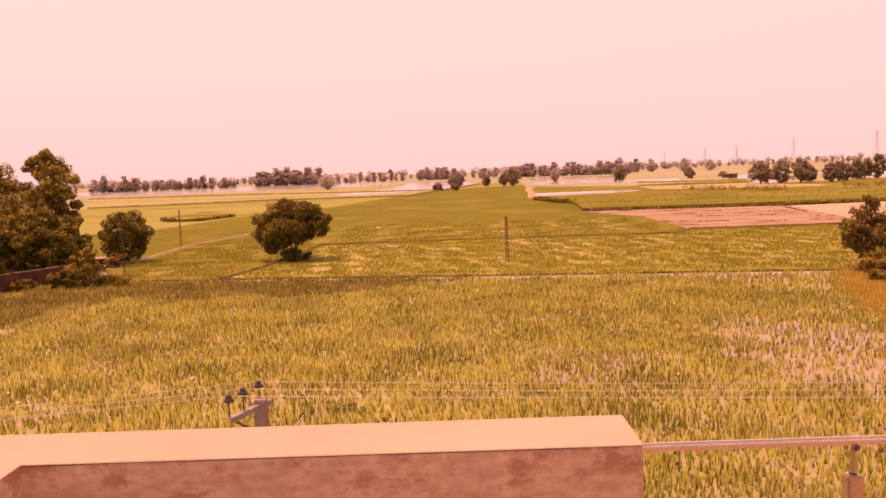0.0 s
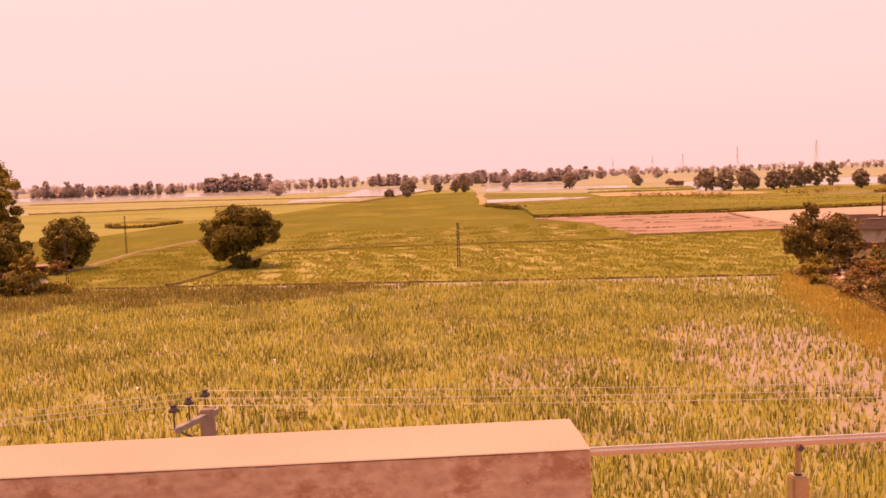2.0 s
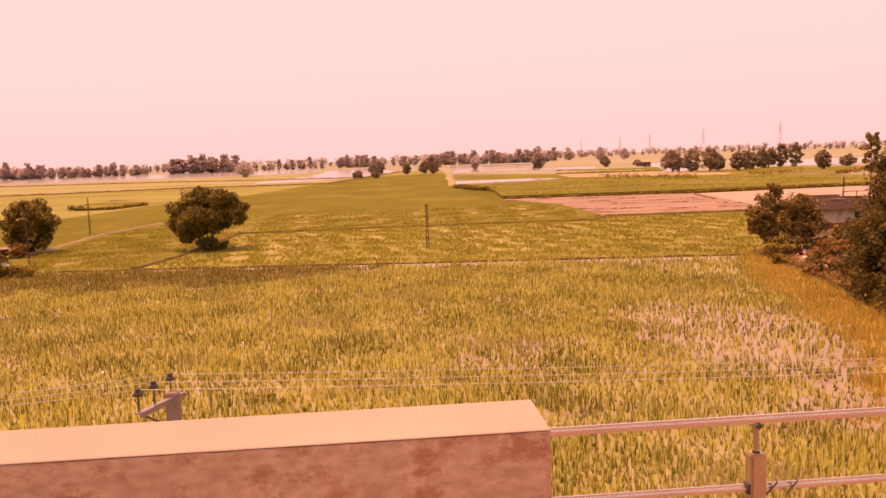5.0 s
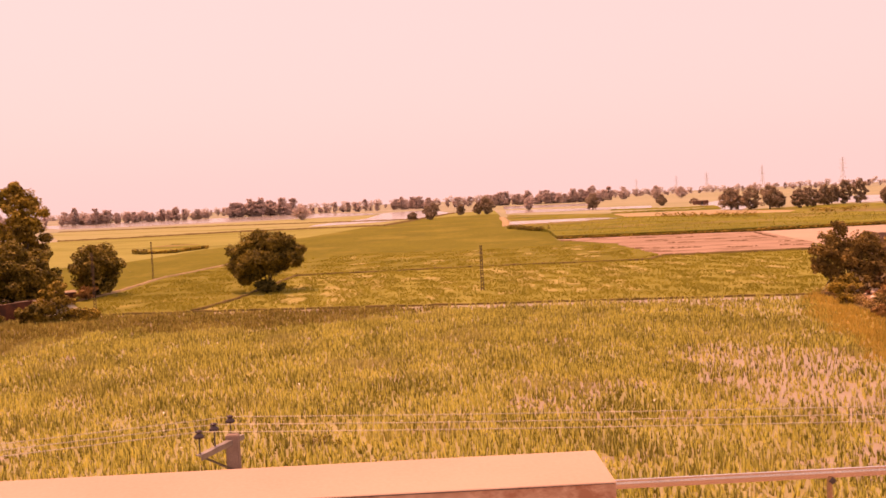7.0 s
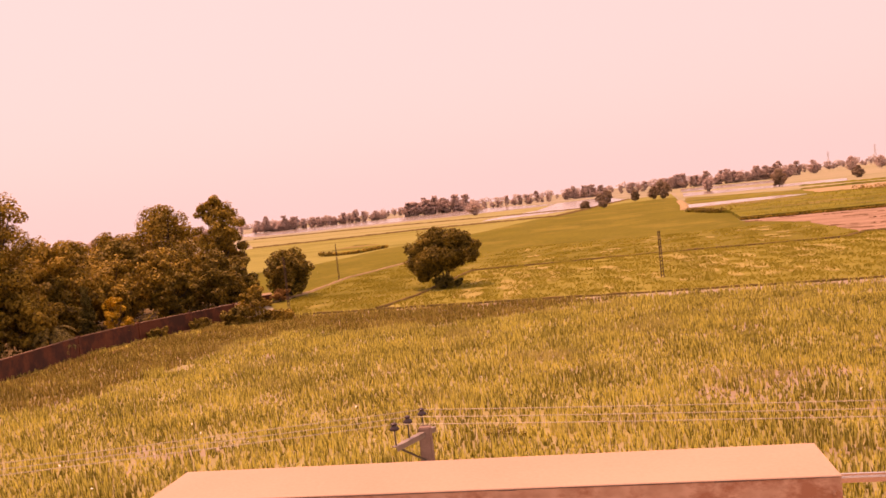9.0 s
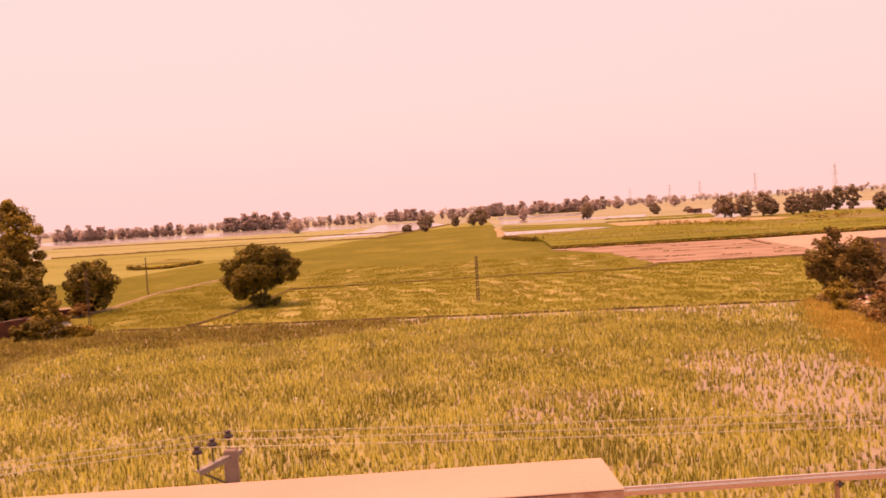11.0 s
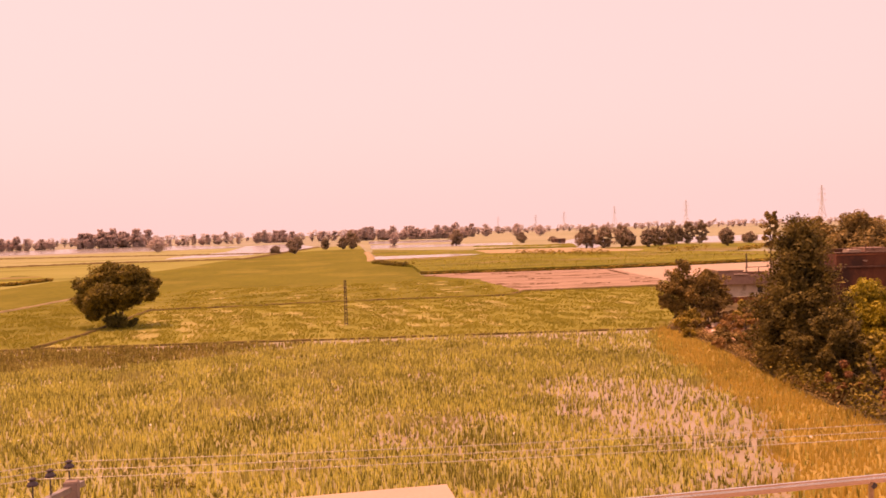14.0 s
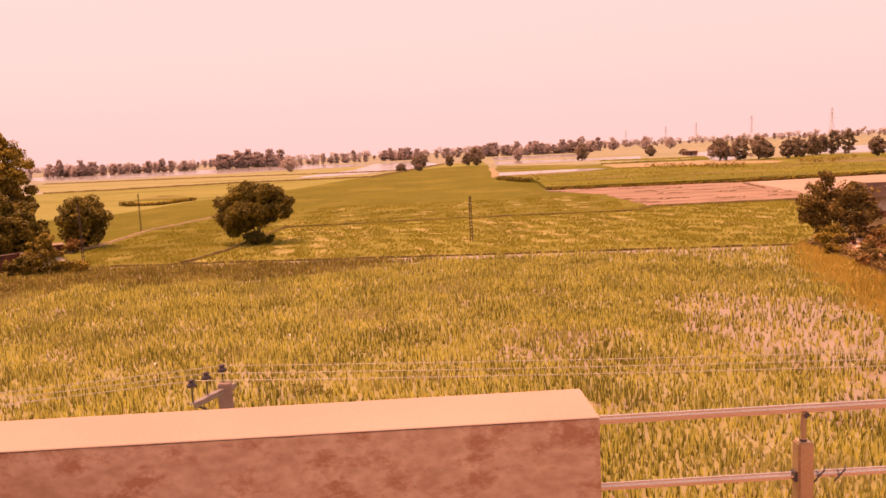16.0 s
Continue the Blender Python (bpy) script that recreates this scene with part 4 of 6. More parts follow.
tree("low_shrub", -48.8, 118.0, 2.2, 1.9, M["leaf_dry"], "dry orange bush beside the track", low=0.1, clumps=24, per=80, size=0.26, seed=50, category="shrub")

def date_palm(x, y, h, seed):
    g = random.Random(seed)
    e = thing("date_palm", pose(x, y, -0.1), "grey-green date palm with arching fronds behind the wall", "palm")
    bm = bmesh.new()
    tube(bm, [((0, 0, 0), 0.26), ((0.05, 0, h * 0.5), 0.2), ((0.1, 0.05, h), 0.22), ((0.1, 0.05, h + 0.2), 0.08)], 10)
    part("trunk", bm, M["bark"], e)
    for i in range(30):
        a, rise = i * 2.4, g.uniform(-0.1, 1.0)
        d = Vector((math.cos(a), math.sin(a), 0))
        side = Vector((-d.y, d.x, 0))
        spine = [Vector((0.1, 0.05, h)) + d * (2.6 * f) + Vector((0, 0, 2.0 * rise * f - 2.2 * f * f)) for f in (0, 0.2, 0.4, 0.6, 0.8, 1.0)]
        bm = bmesh.new()
        for p, q in zip(spine, spine[1:]):
            for k in range(3):
                c = p.lerp(q, k / 3)
                for sgn in (-1, 1):
                    tip = c + side * sgn * 0.42 + (q - p) * 0.6 + Vector((0, 0, -0.12))
                    bm.faces.new([bm.verts.new(v) for v in (c, c + (q - p) * 0.28, tip)])
        part("frond", bm, M["leaf_pale"], e)


date_palm(-58.3, 77.6, 3.4, 5)

# trees along the village margin
MARGIN = (
    (43.2, 84.0, 2.6, 2.0, "leaf_warm", 0.2, 16, "round", 0.26, "low olive bush at the paddy corner"),
    (39.3, 58.4, 10.5, 3.0, "leaf_grey", 0.8, 150, "cone", 0.26, "tall feathery conical tree above the village margin"),
    (37.8, 52.6, 5.9, 2.4, "leaf_grey", 0.4, 34, "round", 0.24, "grey-green tree at the paddy margin"),
    (51.0, 65.5, 6.6, 3.5, "leaf_bright", 1.0, 40, "round", 0.28, "bright yellow-green tree by a house"),
    (38.4, 45.0, 6.5, 2.4, "leaf_tip", 0.4, 42, "round", 0.24, "olive green tree at the paddy margin"),
    (38.0, 38.4, 6.1, 2.2, "leaf_tip", 0.4, 40, "round", 0.24, "olive green tree at the paddy margin"),
    (36.4, 32.8, 5.4, 2.1, "leaf_pale", 0.4, 34, "round", 0.22, "grey-green tree at the paddy margin"),
    (40.8, 27.6, 5.0, 2.2, "leaf_pale", 0.4, 30, "round", 0.22, "grey-green tree at the paddy margin"),
    (41.5, 35.5, 5.2, 2.2, "leaf", 0.4, 30, "round", 0.24, "dark green tree behind the margin"),
    (44.2, 46.5, 5.6, 2.4, "leaf", 0.4, 30, "round", 0.24, "dark green tree by a terrace wall"),
    (43.6, 40.5, 5.2, 2.3, "leaf_warm", 0.4, 30, "round", 0.24, "olive tree by a terrace wall"),
    (45.8, 53.5, 4.4, 2.0, "leaf_warm", 0.4, 30, "round", 0.24, "olive tree by a terrace wall"),
    (44.0, 60.0, 4.2, 2.2, "leaf", 0.4, 30, "round", 0.24, "dark green tree behind the margin"),
    (43.0, 30.5, 4.8, 2.3, "leaf_pale", 0.4, 30, "round", 0.24, "grey-green tree behind the margin"),
    (42.5, 50.0, 4.2, 2.0, "leaf", 0.4, 26, "round", 0.24, "dark green tree behind the margin"),
)
CORNER_CROWN = [(-2.6, 0, 4.5, 1.4), (-1.2, 0.2, 5.6, 1.3), (-0.7, 0, 7.0, 0.75), (1.0, 0, 5.1, 1.5), (3.0, 0.5, 4.7, 1.4), (-0.5, -0.5, 3.6, 1.7), (1.8, -0.6, 3.1, 1.6), (3.7, 0, 3.1, 1.2),
                (-2.8, 0, 3.0, 1.0), (0.4, 1.5, 4.2, 1.8), (-1.4, 0, 2.2, 1.0), (2.0, 0.2, 5.9, 0.6)]
tree("margin_tree", 45.8, 88.4, 7.4, 4.4, M["leaf_brown"], "dark brownish tree with an uneven crown at the paddy corner", clumps=240, per=100, size=0.27, seed=59, stems=4, trunk=0.1, streak=0.9,
     lobes=CORNER_CROWN, group="trees along the village margin")
for k, (x, y, h, r, leaf, low, n, shape, size, label) in enumerate(MARGIN):
    tree("margin_tree", x, y, h, r * (1.2 if shape == "cone" else 1.06), M[leaf], label, low=low * 0.5, clumps=int(n * 2.6), per=150, size=size * 1.1, seed=60 + k, shape=shape, streak=1.5 if shape == "cone" else 0.3 if y > 60 else 0.6, slim=0.42, group="trees along the village margin")
SHRUBS = ((38.3, 49.0, 4.4, 2.0, "leaf"), (40.0, 49.5, 4.6, 2.0, "leaf_warm"), (46.6, 78.2, 3.2, 1.8, "leaf_dry"), (43.4, 73.0, 1.5, 1.6, "leaf_dry"), (47.5, 74.6, 3.2, 2.0, "leaf_dry"), (42.2, 68.5, 2.6, 1.9, "leaf_dry"),
          (44.5, 68.0, 4.4, 2.2, "leaf"), (41.3, 63.0, 3.2, 2.0, "leaf"), (36.0, 48.8, 2.8, 1.3, "leaf_red"), (35.2, 43.0, 3.4, 1.7, "leaf_red"),
          (35.2, 36.0, 2.2, 1.4, "leaf"), (40.2, 54.0, 3.2, 1.8, "leaf"), (34.8, 30.0, 2.4, 1.3, "leaf_red"), (35.4, 41.6, 3.3, 1.7, "leaf_red"), (36.6, 44.6, 2.8, 1.4, "leaf_red"), (46.9, 86.4, 2.6, 1.9, "leaf_brown"), (48.6, 84.2, 2.2, 1.7, "leaf_dry"), (43.6, 83.0, 2.0, 1.5, "leaf_brown"), (45.4, 80.6, 1.6, 1.5, "leaf_dry"), (43.0, 76.5, 1.7, 1.4, "leaf_brown"), (41.8, 70.5, 2.0, 1.5, "leaf_brown"), (49.5, 88.5, 2.6, 1.8, "leaf_dry"), (38.6, 42.0, 3.0, 1.7, "leaf"),
          (41.0, 79.5, 1.3, 1.2, "leaf_warm"), (40.0, 71.5, 1.2, 1.2, "leaf_dry"), (38.3, 62.0, 1.4, 1.1, "leaf_warm"), (49.0, 82.0, 4.0, 2.2, "leaf_warm"), (53.0, 88.0, 2.8, 2.2, "leaf"), (57.0, 93.0, 2.4, 2.2, "leaf_dry"),
          (61.0, 99.0, 2.2, 2.4, "leaf_warm"), (48.5, 70.0, 4.2, 2.2, "leaf_warm"), (50.0, 76.0, 3.6, 2.4, "leaf"), (60.0, 107.0, 2.0, 2.2, "leaf"), (55.0, 82.0, 3.6, 2.6, "leaf"))
for k, (x, y, h, r, leaf) in enumerate(SHRUBS):
    tree("margin_shrub", x, y, h, r, M[leaf], "reddish flowering bush under the trees" if leaf == "leaf_red" else "dry orange-brown bush at the margin" if leaf == "leaf_dry" else "green bush under the trees", low=0.15, clumps=16, per=85,
         size=0.27, seed=90 + k, category="shrub", group="bushes along the village margin")
BACK = ((113, 165, 11, 5), (122, 158, 13.6, 8), (133, 151, 11.5, 7), (139, 147, 12.8, 6), (119, 168, 12, 5), (128, 166, 12, 8), 
        (145, 141, 12.2, 6), (200, 226, 14.5, 7), (211, 216, 14.3, 7), (225, 201, 14, 8), (231, 193, 13.6, 8), (150, 160, 11, 7), (170, 170, 12, 7), (165, 190, 12, 8),
        (112, 150, 9, 6), (125, 140, 9.5, 6), (135, 165, 11.5, 8), (150, 150, 11, 7), (160, 160, 11, 8), (205, 195, 13, 8), (185, 180, 12, 8), (190, 205, 13, 8))
for k, (x, y, h, r) in enumerate(BACK):
    tree("village_tree", x, y, h, r, M["leaf_mid"], "large olive tree standing beyond the village roofs", low=1.0, clumps=90, per=90, size=0.75, seed=120 + k,
         group="trees beyond the village")

tree("slim_tree", 115, 180, 14.0, 2.2, M["leaf_mid"], "slim bare-stemmed tree with a small crown", low=6.0, clumps=40, per=60, size=0.6, seed=149, shape="tall", trunk=0.16)

# scattered trees over the plain
PLAIN = ((150, 396, 12, 6.5), (158, 392, 11.5, 6), (165, 386, 12.5, 6), (172, 392, 8.5, 4), (178, 384, 9.5, 4.5), (186, 392, 10.5, 3.4), (192, 398, 9, 4), (203, 410, 11, 4.5),
         (212, 420, 10.5, 5), (219, 420, 13.5, 4.2), (226, 418, 13.5, 4.5), (208, 360, 9.5, 3.6), (247, 430, 8, 4), (244, 400, 6, 5), (113, 545, 12, 5.5), (42, 548, 13, 6.5),
         (36, 550, 9, 4), (7, 579, 10, 4.5), (2, 575, 8, 3.5), (-7, 480, 5, 3.5), (2.9, 475, 4.5, 3), (249, 869, 17, 7.5), (288, 907, 14, 8), (168, 574, 8.5, 4.5),
         (195, 585, 4, 4), (25, 560, 8, 3.4), (83, 640, 11, 5), (260, 1059, 18, 8), (-97, 642, 12, 8))
for k, (x, y, h, r) in enumerate(PLAIN):
    tree("plain_tree", x, y, h * 0.95, r * 1.0, M["leaf_plain"] if y < 600 else M["leaf_far"], "tree standing on the open plain, leaves paled for haze", low=h * 0.03, clumps=84, per=50, size=0.85, stems=3, streak=0.5, seed=150 + k,
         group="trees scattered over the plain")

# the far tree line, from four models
models = [tree("far_tree", -420 + 12 * k, 960, h, r, M["leaf_far"], "distant tree in a far row, leaves paled for haze", low=h * lowf * 0.2, clumps=46, per=40, size=1.8, seed=190 + k, shape=shape,
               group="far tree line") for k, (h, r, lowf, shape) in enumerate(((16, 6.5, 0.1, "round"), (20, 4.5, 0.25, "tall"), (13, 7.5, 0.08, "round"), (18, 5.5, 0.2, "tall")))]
g_far = random.Random(77)
ROWS = ((-420, 955, -300, 998, 46, 0.95), (-290, 1002, -265, 1008, 7, 0.9), (-238, 1012, -165, 1030, 26, 1.3), (-150, 1034, -60, 1040, 13, 0.85), (-40, 1042, 10, 1044, 15, 0.95),
        (30, 1042, 60, 1040, 5, 1.0), (70, 1000, 210, 940, 46, 1.0), (-620, 870, -440, 945, 42, 0.95), (215, 1050, 262, 1060, 4, 1.1), (-500, 1250, 420, 1400, 64, 0.7),
        (420, 1600, 1300, 1300, 70, 0.7))
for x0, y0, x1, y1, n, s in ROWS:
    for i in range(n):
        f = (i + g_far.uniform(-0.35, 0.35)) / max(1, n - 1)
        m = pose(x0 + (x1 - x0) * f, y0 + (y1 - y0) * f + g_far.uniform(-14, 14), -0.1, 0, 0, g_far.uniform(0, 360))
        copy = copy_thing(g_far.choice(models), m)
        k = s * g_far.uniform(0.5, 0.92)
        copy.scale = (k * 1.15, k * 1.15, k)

# hedges of the plain
def hedge(name, line, h, w, leaf, label, seed, step=1.6, size=0.5):
    g = np.random.default_rng(seed)
    cs = []
    for (x0, y0), (x1, y1) in zip(line, line[1:]):
        n = max(2, int(math.hypot(x1 - x0, y1 - y0) / step))
        for i in range(n):
            f = i / n
            cs.append((x0 + (x1 - x0) * f + g.normal(0, w * 0.25), y0 + (y1 - y0) * f + g.normal(0, w * 0.25), h * g.uniform(0.25, 0.6)))
    cs = np.array(cs)
    return tagged(part(name, leaf_cloud(cs, np.full(len(cs), h * 0.55), 40, size, seed), leaf), label, "hedge", "", "stuff")


sheet("field_plot", ragged([(-83, 238), (-73, 236), (-68, 255), (-78, 278), (-87, 286), (-89, 266)], 65, 3.0, 0.6), 0.55, M["vivid"], "small raised plot of bright green crop", 0.65)
hedge("scrub_strip", [(-84, 238.5), (-80.5, 237)], 1.7, 2.0, M["leaf"], "dark scrub at the corner of a raised plot", 301, 0.4, 0.5)
hedge("scrub_strip", [(-80, 236.4), (-73, 235.4), (-67.6, 255)], 1.0, 1.2, M["leaf_warm"], "ragged weeds edging a raised plot", 311, 0.6, 0.45)
hedge("scrub_strip", [(31, 297), (36, 268), (39.5, 262)], 1.6, 3, M["leaf"], "dark scrub along a field corner", 302, 0.9, 0.5)
hedge("scrub_strip", [(35.5, 217), (52, 213.5), (86, 210.5)], 0.6, 1.8, M["leaf_warm"], "ragged crop edge above bare soil", 303, 0.35, 0.35)
hedge("scrub_strip", [(95, 324), (104, 310), (118, 288)], 2.8, 3, M["leaf_warm"], "dark scrub within the green crop", 309, 1.1, 0.55)
hedge("scrub_strip", [(154, 321), (172, 315)], 2.4, 3, M["leaf_warm"], "dark scrub at the far side of the crop", 310, 1.2, 0.55)
hedge("scrub_strip", [(180, 300), (215, 330), (250, 360)], 2.0, 6, M["leaf_warm"], "scrub beyond the crop", 304, 1.5, 0.7)
hedge("scrub_strip", [(86, 210.5), (141, 217)], 0.8, 1.8, M["leaf_warm"], "ragged crop edge above pale soil", 305, 0.4, 0.4)

hedge("weed_clump", [(-6.6, 42.2), (-4.8, 41.9)], 0.5, 0.7, M["leaf"], "low patch of dark leaves among the rice", 313, 0.2, 0.12)
hedge("far_woods", [(-1500, 1750), (-300, 1950), (600, 2000), (1500, 1800)], 15, 30, M["leaf_horizon"], "continuous woods along the horizon, paled for haze", 312, 13, 6)
hedge("margin_weeds", [(43.0, 86.5), (41.4, 74), (38.0, 60), (35.6, 51), (35.1, 48)], 0.9, 1.8, M["weeds"], "tangled brown weeds along the paddy margin", 306, 0.14, 0.18)
# The dark leaves also stand in for tree shadow along the paddy edge.
hedge("dark_undergrowth", [(40.2, 66), (38.3, 60), (35.6, 51), (34.8, 44.5), (34.2, 40), (33.5, 34), (32.0, 16)], 1.9, 1.7, M["leaf"], "tangled undergrowth beneath the trees, dark for their shade too", 307, 0.3, 0.24)

hedge("grove_undergrowth", [(-62.5, 50), (-61.6, 63.6), (-61.6, 82), (-57.6, 89.4), (-51.4, 101)], 2.6, 1.6, M["leaf"], "dark undergrowth behind the brick wall", 308, 0.35, 0.3)

# ---- brick boundary wall of the grove ----
def boundary_wall():
    line = [(-57.2, 48), (-55.8, 66), (-56.0, 79), (-53.9, 87.3), (-50.6, 93.5), (-47.6, 99.4)]
    e = thing("boundary_wall", Matrix.Identity(4), "dark red brick boundary wall with pale coping", "wall", "", "structure")
    for (x0, y0), (x1, y1) in zip(line, line[1:]):
        bm, cp = bmesh.new(), bmesh.new()
        bar(bm, (x0, y0, 1.0), (x1, y1, 1.0), 0.25, 2.2)
        bar(cp, (x0, y0, 2.14), (x1, y1, 2.14), 0.33, 0.08)
        part("wall_length", bm, M["brick_dark"], e)
        part("coping", cp, M["cement"], e)
    n = 6
    for i in range(n):
        f = i / (n - 1) * 4.999
        k = min(4, int(f))
        (x0, y0), (x1, y1) = line[k], line[k + 1]
        x, y = x0 + (x1 - x0) * (f - k), y0 + (y1 - y0) * (f - k)
        bm = bmesh.new()
        box(bm, x - 0.2, x + 0.2, y - 0.2, y + 0.2, -0.1, 2.25)
        part("pier", bm, M["brick_dark"], e)


boundary_wall()


def low_shed(x, y, w, d, h, turn, label):
    e = thing("low_shed", pose(x, y, -0.1, 0, 0, turn), label, "shed", "low sheds by the grove")
    for nm, q, mat in (("front_wall", (0, w, 0, 0.22, 0, h), "brick_dark"), ("back_wall", (0, w, d - 0.22, d, 0, h), "brick_dark"), ("side_wall", (0, 0.22, 0.22, d - 0.22, 0, h), "brick_dark"),
                       ("side_wall", (w - 0.22, w, 0.22, d - 0.22, 0, h), "brick_dark"), ("roof", (-0.15, w + 0.15, -0.15, d + 0.15, h, h + 0.12), "slab")):
        bm = bmesh.new()
        box(bm, *q)
        part(nm, bm, M[mat], e)


low_shed(-50.0, 100.0, 3.0, 3.2, 1.8, 18, "low brick shed with a pale slab roof at the wall's end")
low_shed(-52.6, 117.0, 2.6, 3.0, 1.2, 25, "low dark brick shed with a pale slab roof beside a tree")


# ---- village houses: local x runs along the fronts towards the viewer, y into the village ----
VILLAGE = pose(42, 86, 0, 0, 0, -100.14)


def wall_x(bm, x0, x1, y, t, z0, z1, holes=()):
    """A wall along x with rectangular holes (x0, x1, z0, z1)."""
    cuts = sorted({x0, x1, *(v for h in holes for v in h[:2])})
    for a, b in zip(cuts, cuts[1:]):
        spans = sorted((h[2], h[3]) for h in holes if h[0] <= a and h[1] >= b)
        z = z0
        for lo, hi in spans:
            if lo > z:
                box(bm, a, b, y, y + t, z, lo)
            z = hi
        if z1 > z:
            box(bm, a, b, y, y + t, z, z1)
    bmesh.ops.remove_doubles(bm, verts=bm.verts[:], dist=1e-4)


def house(name, x0, x1, y0, y1, z1, wall, label, parapet=0.9, holes=(), slab=True, group="village houses", coping="brick_grey", base=-0.1, top="cement"):
    e = thing(name, VILLAGE @ pose(x0, y0, 0), label, "house", group)
    w, d = x1 - x0, y1 - y0
    front, back, left, right = bmesh.new(), bmesh.new(), bmesh.new(), bmesh.new()
    wall_x(front, 0, w, 0, 0.3, base, z1, [(a - x0, b - x0, c, f) for a, b, c, f in holes])
    box(back, 0, w, d - 0.3, d, base, z1)
    box(left, 0, 0.3, 0.3, d - 0.3, base, z1)
    box(right, w - 0.3, w, 0.3, d - 0.3, base, z1)
    for nm, bm in (("front_wall", front), ("back_wall", back), ("side_wall", left), ("side_wall", right)):
        part(nm, bm, wall, e)
    roof = bmesh.new()
    box(roof, 0.3, w - 0.3, 0.3, d - 0.3, z1 - parapet - 0.15, z1 - parapet)
    part("roof", roof, M[top], e)
    cop = bmesh.new()
    for q in ((-0.05, w + 0.05, -0.05, 0.35), (-0.05, w + 0.05, d - 0.35, d + 0.05), (-0.05, 0.35, 0.35, d - 0.35), (w - 0.35, w + 0.05, 0.35, d - 0.35)):
        box(cop, *q, z1 - 0.002, z1 + 0.07)
    part("coping", cop, M[coping], e)
    for a, b, c, f in holes:
        s, fr = bmesh.new(), bmesh.new()
        box(s, a - x0, b - x0, 0.2, 0.25, c, f)
        for q in ((a - 0.06, a, c - 0.06, f + 0.06), (b, b + 0.06, c - 0.06, f + 0.06), (a, b, f, f + 0.06), (a, b, c - 0.06, c)):
            box(fr, q[0] - x0, q[1] - x0, -0.03, 0.12, q[2], q[3])
        window = part("window_frame", fr, M["cement"], e)
        part("shutter", s, M["dark_void"], window)
    return e


def water_tank(x, y, z, r, h, material, label):
    e = thing("water_tank", VILLAGE @ pose(x, y, z), label, "water tank", "roof tanks")
    bm = bmesh.new()
    prof = [(r * 0.96, 0), (r, 0.04)]
    for k in range(5):
        a = h * (0.08 + 0.15 * k)
        prof += [(r, a), (r * 1.03, a + 0.03), (r, a + 0.06)]
    prof += [(r, h * 0.80), (r * 0.75, h * 0.92), (r * 0.35, h * 0.95)]
    lathe(bm, prof, 20)
    part("body", bm, material, e, "", True)
    lid = bmesh.new()
    lathe(lid, [(r * 0.36, h * 0.94), (r * 0.36, h * 1.0), (r * 0.2, h * 1.02)], 14)
    part("lid", lid, material, e)
    return e


brickhouse = house("brick_house", -10, 1.1, 18.3, 33, 8.2, M["brick_dark"], "large dark red brick house with flat roof")
for nm, q, mat in (("ledge", (11.102, 11.32, -0.2, 14.8, 6.55, 6.72), "cement_dark"), ("parapet_band", (11.102, 11.16, -0.05, 14.7, 7.9, 8.05), "brick"), ("roof_lump", (4.2, 7.4, 5.2, 8.0, 7.3, 8.55), "cement"),
                   ("roof_lump", (8.6, 9.9, 2.0, 3.4, 7.3, 8.5), "slab"), ("drain_spout", (11.102, 11.5, 6.0, 6.2, 6.9, 7.05), "cement")):
    bm = bmesh.new()
    box(bm, *q)
    part(nm, bm, M[mat], brickhouse)
for y in (3.2, 6.6, 11.0):
    bm = bmesh.new()
    tube(bm, [((11.1, y, 7.35), 0.3), ((11.118, y, 7.37), 0.2)], 9)
    part("plaster_patch", bm, M["cement"], brickhouse)
fronthouse = house("parapet_house", 12.6, 21.4, 24.4, 33, 8.2, M["brick"], "red brick house with a ribbed parapet and pale coping", parapet=1.3, coping="slab")
for x in (0.0, 2.9, 5.8, 8.55):
    bm = bmesh.new()
    box(bm, x, x + 0.24, -0.07, -0.003, 6.7, 8.18)
    part("parapet_rib", bm, M["brick_dark"], fronthouse)
bm = bmesh.new()
box(bm, -0.05, 8.85, -0.22, -0.075, 6.55, 6.7)
part("ledge", bm, M["slab"], fronthouse)
lowhouse = house("lower_house", 22.6, 32.6, 15.7, 20.5, 7.2, M["brick"], "red brick upper storey behind a terrace", parapet=0.25, holes=((27.0, 28.3, 4.6, 6.45),), base=4.15, coping="slab", top="slab")
# the arched head of the upper window
bm = bmesh.new()
for y in (0.02, 0.19):
    for sgn in (-1, 1):
        arc = [(5.05 + sgn * 0.645 * math.cos(a * math.pi / 12), 5.86 + 0.58 * math.sin(a * math.pi / 12)) for a in range(7)]
        bm.faces.new([bm.verts.new((x, y, z)) for x, z in arc + [(5.05 + sgn * 0.645, 6.44)]])
part("arch_spandrel", bm, M["brick"], lowhouse)

def broken_top(e, length, z, depth, seed, material):
    """Uneven loose bricks and mortar lumps along the top of a front wall."""
    g, x = random.Random(seed), 0.1
    while x < length - 0.5:
        w = g.uniform(0.18, 0.7)
        if g.random() < 0.6:
            bm = bmesh.new()
            box(bm, x, x + w, g.uniform(-0.02, 0.06), depth - g.uniform(0.0, 0.1), z, z + g.uniform(0.03, 0.17))
            part("loose_brick", bm, M[material], e)
        x += w + g.uniform(0.05, 0.5)


